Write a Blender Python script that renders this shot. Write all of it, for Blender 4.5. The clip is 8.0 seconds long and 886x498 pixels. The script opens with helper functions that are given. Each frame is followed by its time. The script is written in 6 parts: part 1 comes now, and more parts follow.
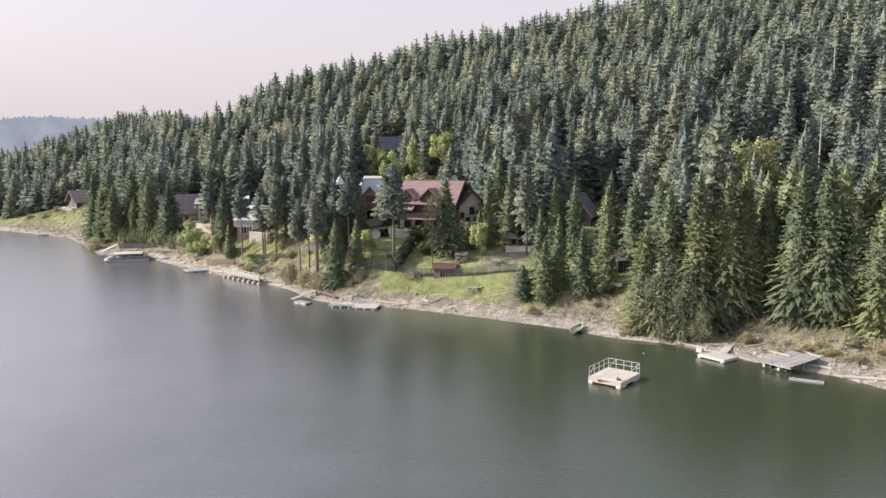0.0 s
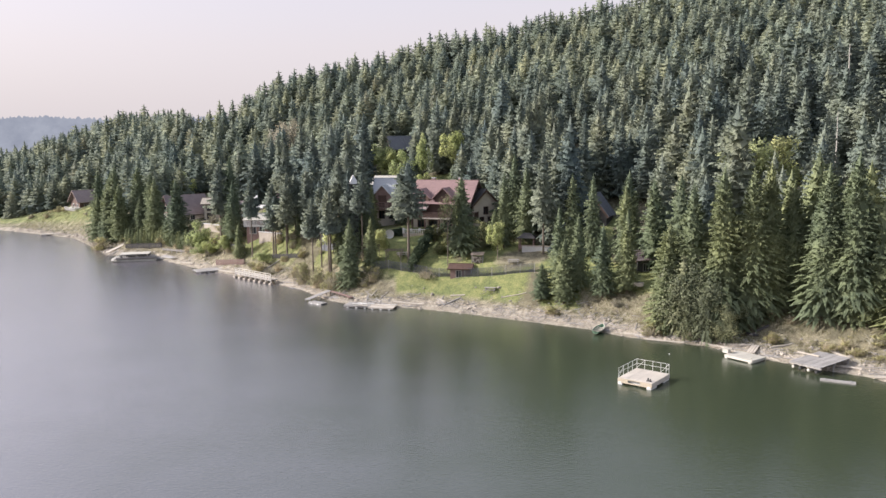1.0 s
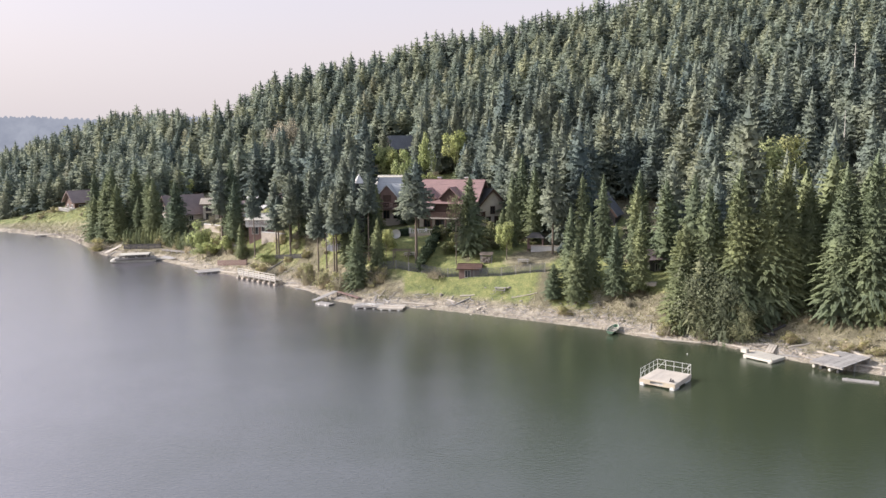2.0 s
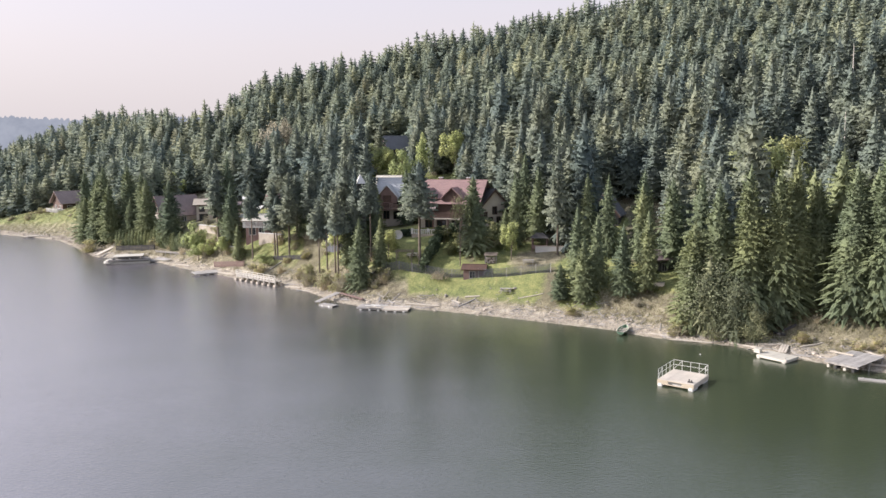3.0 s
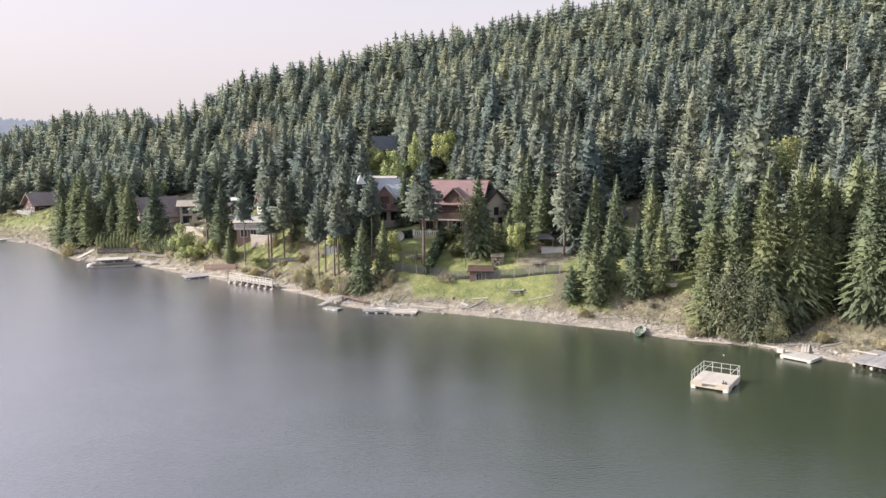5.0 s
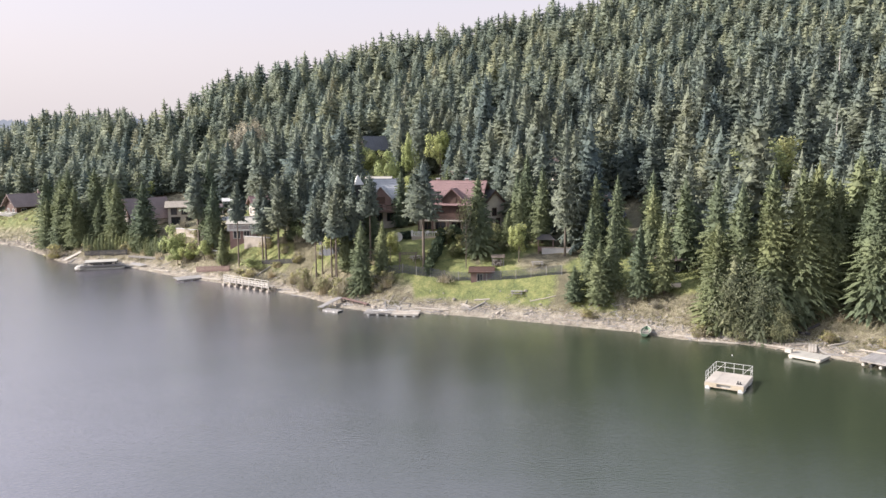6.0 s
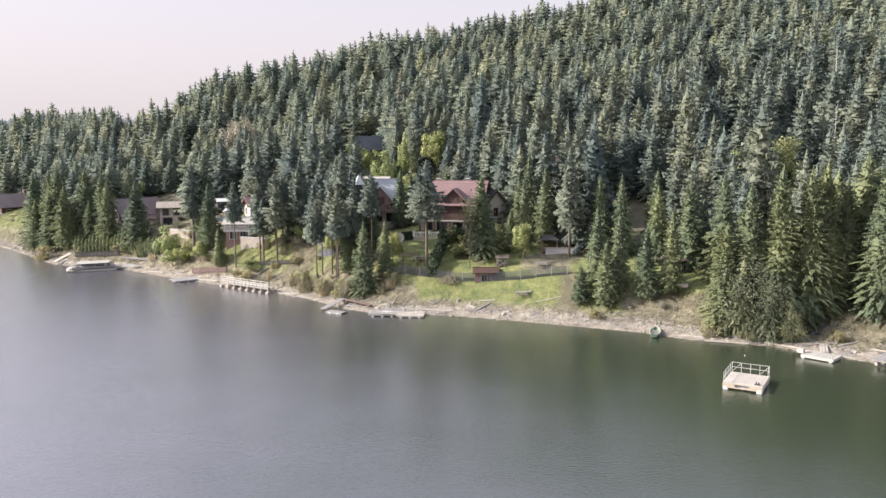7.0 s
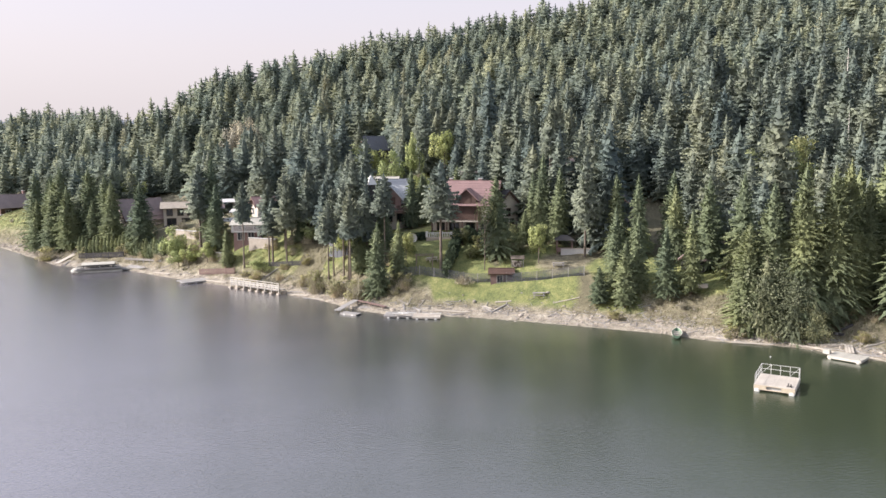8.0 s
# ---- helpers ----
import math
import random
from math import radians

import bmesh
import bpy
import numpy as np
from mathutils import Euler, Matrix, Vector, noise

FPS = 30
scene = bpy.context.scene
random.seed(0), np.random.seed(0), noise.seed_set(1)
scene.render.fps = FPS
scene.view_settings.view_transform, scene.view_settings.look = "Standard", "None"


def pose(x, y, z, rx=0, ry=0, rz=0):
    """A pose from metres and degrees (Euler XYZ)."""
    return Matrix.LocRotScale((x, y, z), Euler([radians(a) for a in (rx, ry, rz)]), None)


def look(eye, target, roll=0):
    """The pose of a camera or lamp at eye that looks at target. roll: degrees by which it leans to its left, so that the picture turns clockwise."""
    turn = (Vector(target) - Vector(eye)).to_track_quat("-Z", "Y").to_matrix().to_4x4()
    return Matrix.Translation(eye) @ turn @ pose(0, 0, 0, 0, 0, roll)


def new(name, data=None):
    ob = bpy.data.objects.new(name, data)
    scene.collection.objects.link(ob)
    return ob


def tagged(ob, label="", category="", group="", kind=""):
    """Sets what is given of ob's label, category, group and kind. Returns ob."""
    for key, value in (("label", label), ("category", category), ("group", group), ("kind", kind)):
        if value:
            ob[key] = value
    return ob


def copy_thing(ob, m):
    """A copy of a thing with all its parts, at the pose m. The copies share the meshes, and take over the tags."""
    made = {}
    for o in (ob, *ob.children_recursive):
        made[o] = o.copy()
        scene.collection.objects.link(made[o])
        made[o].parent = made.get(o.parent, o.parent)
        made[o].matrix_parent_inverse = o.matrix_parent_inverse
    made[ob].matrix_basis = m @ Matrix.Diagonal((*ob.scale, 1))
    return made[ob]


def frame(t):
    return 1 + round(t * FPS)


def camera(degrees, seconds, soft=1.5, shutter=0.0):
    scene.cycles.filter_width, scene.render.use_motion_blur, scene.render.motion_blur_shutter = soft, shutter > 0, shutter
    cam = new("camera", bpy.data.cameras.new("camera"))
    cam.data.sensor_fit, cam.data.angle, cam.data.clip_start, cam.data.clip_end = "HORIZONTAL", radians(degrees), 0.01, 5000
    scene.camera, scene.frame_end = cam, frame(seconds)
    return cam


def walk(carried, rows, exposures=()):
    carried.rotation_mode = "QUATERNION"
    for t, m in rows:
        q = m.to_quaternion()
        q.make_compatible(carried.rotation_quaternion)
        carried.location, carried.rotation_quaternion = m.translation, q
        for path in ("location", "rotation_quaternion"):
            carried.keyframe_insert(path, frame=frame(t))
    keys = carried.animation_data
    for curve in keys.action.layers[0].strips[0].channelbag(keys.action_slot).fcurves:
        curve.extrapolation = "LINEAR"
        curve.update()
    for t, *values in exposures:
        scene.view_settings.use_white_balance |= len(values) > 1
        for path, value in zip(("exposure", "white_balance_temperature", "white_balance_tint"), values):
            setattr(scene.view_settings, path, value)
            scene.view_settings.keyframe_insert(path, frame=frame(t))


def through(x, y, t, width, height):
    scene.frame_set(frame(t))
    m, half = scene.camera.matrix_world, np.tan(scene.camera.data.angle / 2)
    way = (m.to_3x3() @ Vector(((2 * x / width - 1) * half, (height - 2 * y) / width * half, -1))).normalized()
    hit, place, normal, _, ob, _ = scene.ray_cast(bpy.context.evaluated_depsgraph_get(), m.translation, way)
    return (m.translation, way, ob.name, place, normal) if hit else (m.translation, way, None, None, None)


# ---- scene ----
cam = camera(58.8, 8.0)
METRES, EYE, TILT, LEAN, TURN = 32.0, 27.5, -7.5, 0.59, 0.0
ROWS = [
    (0.0, 0.0, 0.0, 0.0, 0.0, 0.0, -0.0),
    (0.5, -0.0615, 0.019, -0.0009, -0.15, 0.01, 0.01),
    (1.0, -0.1171, 0.0389, -0.003, -0.37, 0.03, 0.02),
    (1.5, -0.17, 0.0611, -0.0053, -0.69, 0.05, 0.07),
    (3.0, -0.3459, 0.1171, -0.0074, -2.49, 0.13, 0.26),
    (3.5, -0.4046, 0.138, -0.008, -3.12, 0.16, 0.32),
    (4.0, -0.4622, 0.1599, -0.0079, -3.77, 0.18, 0.38),
    (4.5, -0.5182, 0.1837, -0.0086, -4.46, 0.22, 0.44),
    (6.0, -0.6959, 0.2511, -0.0048, -6.88, 0.28, 0.72),
    (6.5, -0.7546, 0.2764, -0.0038, -7.64, 0.28, 0.77),
    (7.0, -0.8141, 0.3038, -0.0022, -8.3, 0.29, 0.84),
    (7.5, -0.8709, 0.3354, -0.0024, -8.6, 0.32, 0.87),
    (8.0, -0.928, 0.3662, -0.001, -8.9, 0.34, 0.91),
]
walk(cam, [(t, pose(0, 0, EYE, TILT, LEAN, TURN) @ pose(METRES * x, METRES * y, METRES * z, 90 + pitch, roll, yaw)) for t, x, y, z, yaw, pitch, roll in ROWS],
     exposures=((0.0, 1.30, 6040, 16), (3.0, 1.35, 6040, 16), (8.0, 1.41, 6040, 16)))

# ---------------------------------------------------------------- world, sun
SUN_AZ, SUN_EL = -85.0, 29.0
world = bpy.data.worlds.new("world")
scene.world = world
world.use_nodes = True
wt = world.node_tree
wt.nodes.clear()
sky = wt.nodes.new("ShaderNodeTexSky")
sky.sky_type = "NISHITA"
sky.sun_disc = False
sky.sun_elevation, sky.sun_rotation = radians(SUN_EL), radians(SUN_AZ)
sky.air_density, sky.dust_density, sky.ozone_density = 0.6, 9.0, 0.6
bg_sky = wt.nodes.new("ShaderNodeBackground")
bg_sky.inputs["Strength"].default_value = 0.028
bg_haze = wt.nodes.new("ShaderNodeBackground")
# the haze lies along the horizon and thins out upwards
w_way = wt.nodes.new("ShaderNodeTexCoord")
w_split = wt.nodes.new("ShaderNodeSeparateXYZ")
w_thin = wt.nodes.new("ShaderNodeMapRange")
w_thin.interpolation_type = "SMOOTHSTEP"
for sock_, val_ in zip(("From Min", "From Max", "To Min", "To Max"), (0.14, 0.55, 0.300, 0.265)):
    w_thin.inputs[sock_].default_value = val_
wt.links.new(w_way.outputs["Generated"], w_split.inputs[0])
wt.links.new(w_split.outputs["Z"], w_thin.inputs["Value"])
wt.links.new(w_thin.outputs[0], bg_haze.inputs["Strength"])
w_tint = wt.nodes.new("ShaderNodeValToRGB")
w_tint.color_ramp.elements[0].position, w_tint.color_ramp.elements[0].color = 0.12, (1.0, 0.90, 0.835, 1)
w_tint.color_ramp.elements[1].position, w_tint.color_ramp.elements[1].color = 0.55, (0.76, 0.86, 1.0, 1)
wt.links.new(w_split.outputs["Z"], w_tint.inputs["Fac"])
wt.links.new(w_tint.outputs["Color"], bg_haze.inputs["Color"])
sky_sum = wt.nodes.new("ShaderNodeAddShader")
w_out = wt.nodes.new("ShaderNodeOutputWorld")
wt.links.new(sky.outputs[0], bg_sky.inputs["Color"])
wt.links.new(bg_sky.outputs[0], sky_sum.inputs[0])
wt.links.new(bg_haze.outputs[0], sky_sum.inputs[1])
wt.links.new(sky_sum.outputs[0], w_out.inputs["Surface"])

sun = new("sun", bpy.data.lights.new("sun", "SUN"))
sun.data.energy, sun.data.angle, sun.data.color = 2.85, radians(3.0), (1.0, 0.935, 0.83)
sun_dir = Vector((math.sin(radians(SUN_AZ)) * math.cos(radians(SUN_EL)), math.cos(radians(SUN_AZ)) * math.cos(radians(SUN_EL)), math.sin(radians(SUN_EL))))
sun.matrix_world = look(sun_dir * 300, (0, 0, 0))


# ---------------------------------------------------------------- materials
def material(name):
    m = bpy.data.materials.new(name)
    m.use_nodes = True
    t = m.node_tree
    b = t.nodes["Principled BSDF"]
    return m, t, b


def ramp(t, src, stops):
    r = t.nodes.new("ShaderNodeValToRGB")
    e = r.color_ramp.elements
    e[0].position, e[0].color = stops[0][0], (*stops[0][1], 1)
    e[1].position, e[1].color = stops[-1][0], (*stops[-1][1], 1)
    for p, c in stops[1:-1]:
        n = e.new(p)
        n.color = (*c, 1)
    t.links.new(src, r.inputs["Fac"])
    return r.outputs["Color"]


def coords(t, kind="Object"):
    if kind == "World":
        return t.nodes.new("ShaderNodeNewGeometry").outputs["Position"]
    return t.nodes.new("ShaderNodeTexCoord").outputs[kind]


def noise_fac(t, vec, scale, detail=4.0, rough=0.6):
    n = t.nodes.new("ShaderNodeTexNoise")
    n.inputs["Scale"].default_value, n.inputs["Detail"].default_value, n.inputs["Roughness"].default_value = scale, detail, rough
    t.links.new(vec, n.inputs["Vector"])
    return n.outputs["Fac"]


def mix(t, fac, a, b, how="MIX"):
    n = t.nodes.new("ShaderNodeMix")
    n.data_type, n.blend_type = "RGBA", how
    for sock, val in ((n.inputs["Factor"], fac), (n.inputs["A"], a), (n.inputs["B"], b)):
        if isinstance(val, bpy.types.NodeSocket):
            t.links.new(val, sock)
        elif isinstance(val, tuple):
            sock.default_value = (*val, 1)
        else:
            sock.default_value = val
    return n.outputs["Result"]


def bump(t, b, fac, strength, dist):
    n = t.nodes.new("ShaderNodeBump")
    n.inputs["Strength"].default_value, n.inputs["Distance"].default_value = strength, dist
    t.links.new(fac, n.inputs["Height"])
    t.links.new(n.outputs["Normal"], b.inputs["Normal"])


def surface(name, dark, light, scale=1.5, fine=18.0, rough=0.75, relief=0.02, metal=0.0, random_tint=0.12):
    """Two scales of grain and stain between two tones, with a little change from object to object."""
    m, t, b = material(name)
    v = coords(t)
    big, small = noise_fac(t, v, scale), noise_fac(t, v, fine, 6)
    blend = mix(t, 0.5, big, small)
    col = ramp(t, blend, [(0.32, dark), (0.68, light)])
    info = t.nodes.new("ShaderNodeObjectInfo")
    tone = ramp(t, info.outputs["Random"], [(0, (1 - random_tint,) * 3), (1, (1.0, 1.0, 1.0))])
    t.links.new(mix(t, 1.0, col, tone, "MULTIPLY"), b.inputs["Base Color"])
    b.inputs["Roughness"].default_value, b.inputs["Metallic"].default_value = rough, metal
    bump(t, b, small, 0.6, relief)
    return m


def foliage(name, dark, light, tip=None, through=0.25):
    """Needles or leaves: tint changes from tree to tree by place, and from tuft to tuft."""
    m, t, b = material(name)
    pos = coords(t, "World")
    wide = noise_fac(t, pos, 0.11, 1.0, 0.4)
    isl = t.nodes.new("ShaderNodeNewGeometry").outputs["Random Per Island"]
    col = ramp(t, wide, [(0.35, dark), (0.68, light)])
    tuft = ramp(t, isl, [(0, (0.80, 0.80, 0.84)), (1, (1.22, 1.20, 1.12))])
    col = mix(t, 1.0, col, tuft, "MULTIPLY")
    info = t.nodes.new("ShaderNodeObjectInfo")
    tone = ramp(t, info.outputs["Random"], [(0, (0.78, 0.82, 0.86)), (1, (1.18, 1.12, 1.0))])
    col = mix(t, 1.0, col, tone, "MULTIPLY")
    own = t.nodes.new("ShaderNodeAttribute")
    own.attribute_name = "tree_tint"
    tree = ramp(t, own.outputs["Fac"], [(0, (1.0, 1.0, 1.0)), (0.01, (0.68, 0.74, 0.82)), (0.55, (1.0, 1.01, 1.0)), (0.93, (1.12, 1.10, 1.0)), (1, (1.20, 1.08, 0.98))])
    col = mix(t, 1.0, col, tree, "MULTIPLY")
    t.links.new(col, b.inputs["Base Color"])
    b.inputs["Roughness"].default_value = 0.7
    b.inputs["Specular IOR Level"].default_value = 0.12
    tr = t.nodes.new("ShaderNodeBsdfTranslucent")
    t.links.new(col, tr.inputs["Color"])
    ms = t.nodes.new("ShaderNodeMixShader")
    ms.inputs["Fac"].default_value = through
    t.links.new(b.outputs[0], ms.inputs[1])
    t.links.new(tr.outputs[0], ms.inputs[2])
    t.links.new(ms.outputs[0], t.nodes["Material Output"].inputs["Surface"])
    return m


MAT_NEEDLE = foliage("spruce_needles", (0.166, 0.206, 0.186), (0.226, 0.252, 0.194), through=0.34)
MAT_SPRUCE = foliage("young_spruce_needles", (0.165, 0.204, 0.132), (0.238, 0.270, 0.148), through=0.34)
MAT_LIME = foliage("spring_leaves", (0.37, 0.425, 0.19), (0.50, 0.54, 0.27), through=0.4)
MAT_OLIVE = foliage("young_leaves", (0.204, 0.222, 0.108), (0.336, 0.336, 0.18), through=0.35)
MAT_STRAWLEAF = foliage("budding_leaves", (0.34, 0.34, 0.17), (0.47, 0.45, 0.25), through=0.4)
MAT_PALELEAF = foliage("pale_spring_leaves", (0.36, 0.41, 0.21), (0.46, 0.49, 0.27), through=0.4)
MAT_HEDGE = foliage("hedge_leaves", (0.055, 0.080, 0.055), (0.09, 0.12, 0.075))
MAT_WEEPING = foliage("weeping_leaves", (0.25, 0.272, 0.172), (0.35, 0.365, 0.24), through=0.35)
MAT_TWIG = foliage("dry_twigs", (0.36, 0.324, 0.24), (0.552, 0.504, 0.39), through=0.2)
MAT_GRASS = foliage("grass_blades", (0.144, 0.15, 0.066), (0.288, 0.258, 0.15), through=0.3)
MAT_BARK = surface("bark", (0.10, 0.075, 0.055), (0.24, 0.20, 0.16), 1.0, 8.0, 0.9, 0.05)
MAT_GREYWOOD = surface("weathered_wood", (0.232, 0.217, 0.203), (0.406, 0.384, 0.355), 0.8, 9.0, 0.85, 0.02)
MAT_PALEWOOD = surface("pale_boards", (0.435, 0.384, 0.319), (0.638, 0.573, 0.486), 0.7, 10.0, 0.75, 0.01)
MAT_WHITE = surface("white_paint", (0.522, 0.507, 0.478), (0.725, 0.711, 0.674), 0.9, 12.0, 0.5, 0.005)
MAT_BLEACHED = surface("bleached_boards", (0.406, 0.38, 0.322), (0.566, 0.534, 0.461), 0.9, 12.0, 0.7, 0.008)
MAT_TANBOARD = surface("tan_plywood", (0.40, 0.34, 0.25), (0.56, 0.48, 0.36), 0.7, 10.0, 0.75, 0.01)
MAT_DRIFT = surface("driftwood", (0.319, 0.283, 0.232), (0.493, 0.442, 0.37), 0.8, 10.0, 0.85, 0.015)
MAT_BROWN = surface("brown_timber", (0.055, 0.032, 0.024), (0.135, 0.078, 0.058), 0.8, 9.0, 0.7, 0.02)
MAT_REDBROWN = surface("red_brown_boards", (0.167, 0.109, 0.0943), (0.283, 0.189, 0.162), 0.8, 9.0, 0.75, 0.02)
MAT_CREAM = surface("cream_plaster", (0.478, 0.42, 0.355), (0.681, 0.616, 0.529), 0.5, 7.0, 0.9, 0.01)
MAT_STONE = surface("rough_stone", (0.217, 0.196, 0.167), (0.392, 0.355, 0.304), 1.2, 6.0, 0.95, 0.06)
MAT_PALESTONE = surface("pale_stone", (0.334, 0.29, 0.239), (0.522, 0.457, 0.377), 1.2, 6.0, 0.95, 0.06)
MAT_ROOFRED = surface("red_roof_tiles", (0.175, 0.108, 0.102), (0.27, 0.172, 0.16), 0.5, 5.0, 0.7, 0.03)
MAT_ROOFGREY = surface("grey_roof_sheet", (0.0943, 0.0986, 0.11), (0.167, 0.174, 0.189), 0.4, 5.0, 0.8, 0.02)
MAT_ROOFSHEET = surface("pale_sheet_roof", (0.34, 0.345, 0.36), (0.47, 0.475, 0.48), 0.7, 5.0, 0.5, 0.012)
MAT_ROOFBROWN = surface("brown_roof_tiles", (0.196, 0.152, 0.145), (0.312, 0.246, 0.232), 0.5, 5.0, 0.7, 0.03)
MAT_DARK = surface("dark_boards", (0.035, 0.033, 0.035), (0.085, 0.08, 0.078), 0.8, 9.0, 0.8, 0.02)
MAT_ZINC = surface("galvanised_tube", (0.45, 0.46, 0.46), (0.66, 0.67, 0.66), 2.0, 20.0, 0.45, 0.002, 0.4)
MAT_GREEN = surface("green_boat_paint", (0.131, 0.225, 0.145), (0.232, 0.348, 0.246), 1.0, 12.0, 0.45, 0.004)
MAT_CONCRETE = surface("concrete", (0.435, 0.42, 0.399), (0.623, 0.609, 0.58), 0.6, 8.0, 0.9, 0.01)
MAT_BRICK = surface("brick_red", (0.261, 0.167, 0.157), (0.392, 0.268, 0.249), 0.8, 9.0, 0.9, 0.02)
MAT_RUBBER = surface("black_rubber", (0.02, 0.02, 0.02), (0.05, 0.05, 0.05), 1.0, 9.0, 0.8, 0.01)
MAT_BLUE = surface("blue_barrel", (0.05, 0.07, 0.11), (0.09, 0.12, 0.18), 1.0, 9.0, 0.5, 0.004)

MAT_GLASS, t_, b_ = material("window_glass")
b_.inputs["Base Color"].default_value = (0.03, 0.035, 0.04, 1)
b_.inputs["Roughness"].default_value = 0.06

# ground: forest litter, lawn, dry bank and pale beach follow painted zones of the plan
MAT_GROUND, gt, gb = material("ground")
gv = coords(gt, "World")
g_wide, g_mid, g_fine = noise_fac(gt, gv, 0.12, 4), noise_fac(gt, gv, 0.7, 5), noise_fac(gt, gv, 4.0, 6, 0.7)
g_blend = mix(gt, 0.5, g_mid, g_fine)


def zone(name):
    n = gt.nodes.new("ShaderNodeAttribute")
    n.attribute_name = name
    mth = gt.nodes.new("ShaderNodeMath")
    mth.operation, mth.use_clamp = "MULTIPLY_ADD", True
    sub = gt.nodes.new("ShaderNodeMath")
    sub.operation = "MULTIPLY_ADD"
    gt.links.new(g_blend, sub.inputs[0])
    sub.inputs[1].default_value, sub.inputs[2].default_value = 2.4, -1.7
    gt.links.new(n.outputs["Fac"], mth.inputs[0])
    mth.inputs[1].default_value = 2.0
    gt.links.new(sub.outputs[0], mth.inputs[2])
    return mth.outputs[0]


litter = ramp(gt, g_blend, [(0.3, (0.098, 0.091, 0.056)), (0.7, (0.238, 0.21, 0.126))])
lawn = ramp(gt, g_blend, [(0.36, (0.085, 0.112, 0.042)), (0.47, (0.175, 0.198, 0.068)), (0.56, (0.27, 0.275, 0.098)), (0.68, (0.38, 0.355, 0.17))])
dry = ramp(gt, g_blend, [(0.38, (0.105, 0.088, 0.062)), (0.49, (0.215, 0.188, 0.118)), (0.62, (0.37, 0.335, 0.22))])
beach = ramp(gt, g_blend, [(0.38, (0.165, 0.142, 0.112)), (0.49, (0.34, 0.295, 0.225)), (0.62, (0.52, 0.46, 0.36))])
g_col = mix(gt, zone("zone_lawn"), litter, lawn)
g_col = mix(gt, zone("zone_dry"), g_col, dry)
g_col = mix(gt, zone("zone_beach"), g_col, beach)
gt.links.new(g_col, gb.inputs["Base Color"])
gb.inputs["Roughness"].default_value = 0.95
bump(gt, gb, g_blend, 1.0, 0.6)

# lake water: dark green body, wind ripple on the surface
MAT_WATER, wtr, wb = material("lake_water")
wv = coords(wtr, "World")
wb.inputs["Base Color"].default_value = (0.027, 0.036, 0.022, 1)
wb.inputs["Roughness"].default_value = 0.15
# coat and IOR set above real water's to brighten the sky reflection
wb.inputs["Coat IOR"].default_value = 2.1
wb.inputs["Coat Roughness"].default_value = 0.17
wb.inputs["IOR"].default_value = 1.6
w_map = wtr.nodes.new("ShaderNodeMapping")
w_map.inputs["Scale"].default_value = (0.55, 1.0, 1.0)
wtr.links.new(wv, w_map.inputs["Vector"])
r1 = noise_fac(wtr, w_map.outputs[0], 3.8, 3, 0.55)
r2 = noise_fac(wtr, w_map.outputs[0], 0.22, 2, 0.5)
r_mix = mix(wtr, 0.35, r1, r2)
bump(wtr, wb, r_mix, 0.40, 0.12)
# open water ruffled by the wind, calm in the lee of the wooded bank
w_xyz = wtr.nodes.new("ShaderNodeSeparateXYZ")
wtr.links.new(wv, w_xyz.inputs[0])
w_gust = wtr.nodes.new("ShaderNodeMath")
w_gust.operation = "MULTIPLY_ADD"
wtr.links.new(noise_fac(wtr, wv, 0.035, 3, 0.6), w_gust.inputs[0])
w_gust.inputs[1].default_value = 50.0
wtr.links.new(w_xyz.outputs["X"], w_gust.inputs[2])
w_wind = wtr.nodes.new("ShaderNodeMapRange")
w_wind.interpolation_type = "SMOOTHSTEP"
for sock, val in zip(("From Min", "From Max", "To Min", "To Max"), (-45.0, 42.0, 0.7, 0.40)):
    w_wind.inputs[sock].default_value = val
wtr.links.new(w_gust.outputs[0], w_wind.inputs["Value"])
for n_ in wtr.nodes:
    if n_.bl_idname == "ShaderNodeBump":
        wtr.links.new(w_wind.outputs[0], n_.inputs["Strength"])
        wtr.links.new(n_.outputs["Normal"], wb.inputs["Coat Normal"])
w_rough = wtr.nodes.new("ShaderNodeMapRange")
for sock, val in zip(("From Min", "From Max", "To Min", "To Max"), (0.4, 0.7, 0.13, 0.16)):
    w_rough.inputs[sock].default_value = val
wtr.links.new(w_wind.outputs[0], w_rough.inputs["Value"])
wtr.links.new(w_rough.outputs[0], wb.inputs["Roughness"])
# sky glare on the open water put in: paler base, glossier coat
w_glare = wtr.nodes.new("ShaderNodeMapRange")
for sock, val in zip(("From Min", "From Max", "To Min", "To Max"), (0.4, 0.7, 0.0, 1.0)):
    w_glare.inputs[sock].default_value = val
wtr.links.new(w_wind.outputs[0], w_glare.inputs["Value"])
wtr.links.new(w_glare.outputs[0], wb.inputs["Coat Weight"])
wtr.links.new(mix(wtr, w_glare.outputs[0], (0.041, 0.052, 0.030), (0.132, 0.124, 0.142)), wb.inputs["Base Color"])

# haze put into the emission colour, so the far ridge glows by itself
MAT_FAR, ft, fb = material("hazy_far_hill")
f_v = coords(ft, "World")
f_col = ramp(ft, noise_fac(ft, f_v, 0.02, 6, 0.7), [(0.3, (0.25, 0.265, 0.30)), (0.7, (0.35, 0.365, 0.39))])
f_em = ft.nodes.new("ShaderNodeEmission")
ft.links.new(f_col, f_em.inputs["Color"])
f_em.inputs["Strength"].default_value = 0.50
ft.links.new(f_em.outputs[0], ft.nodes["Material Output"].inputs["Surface"])


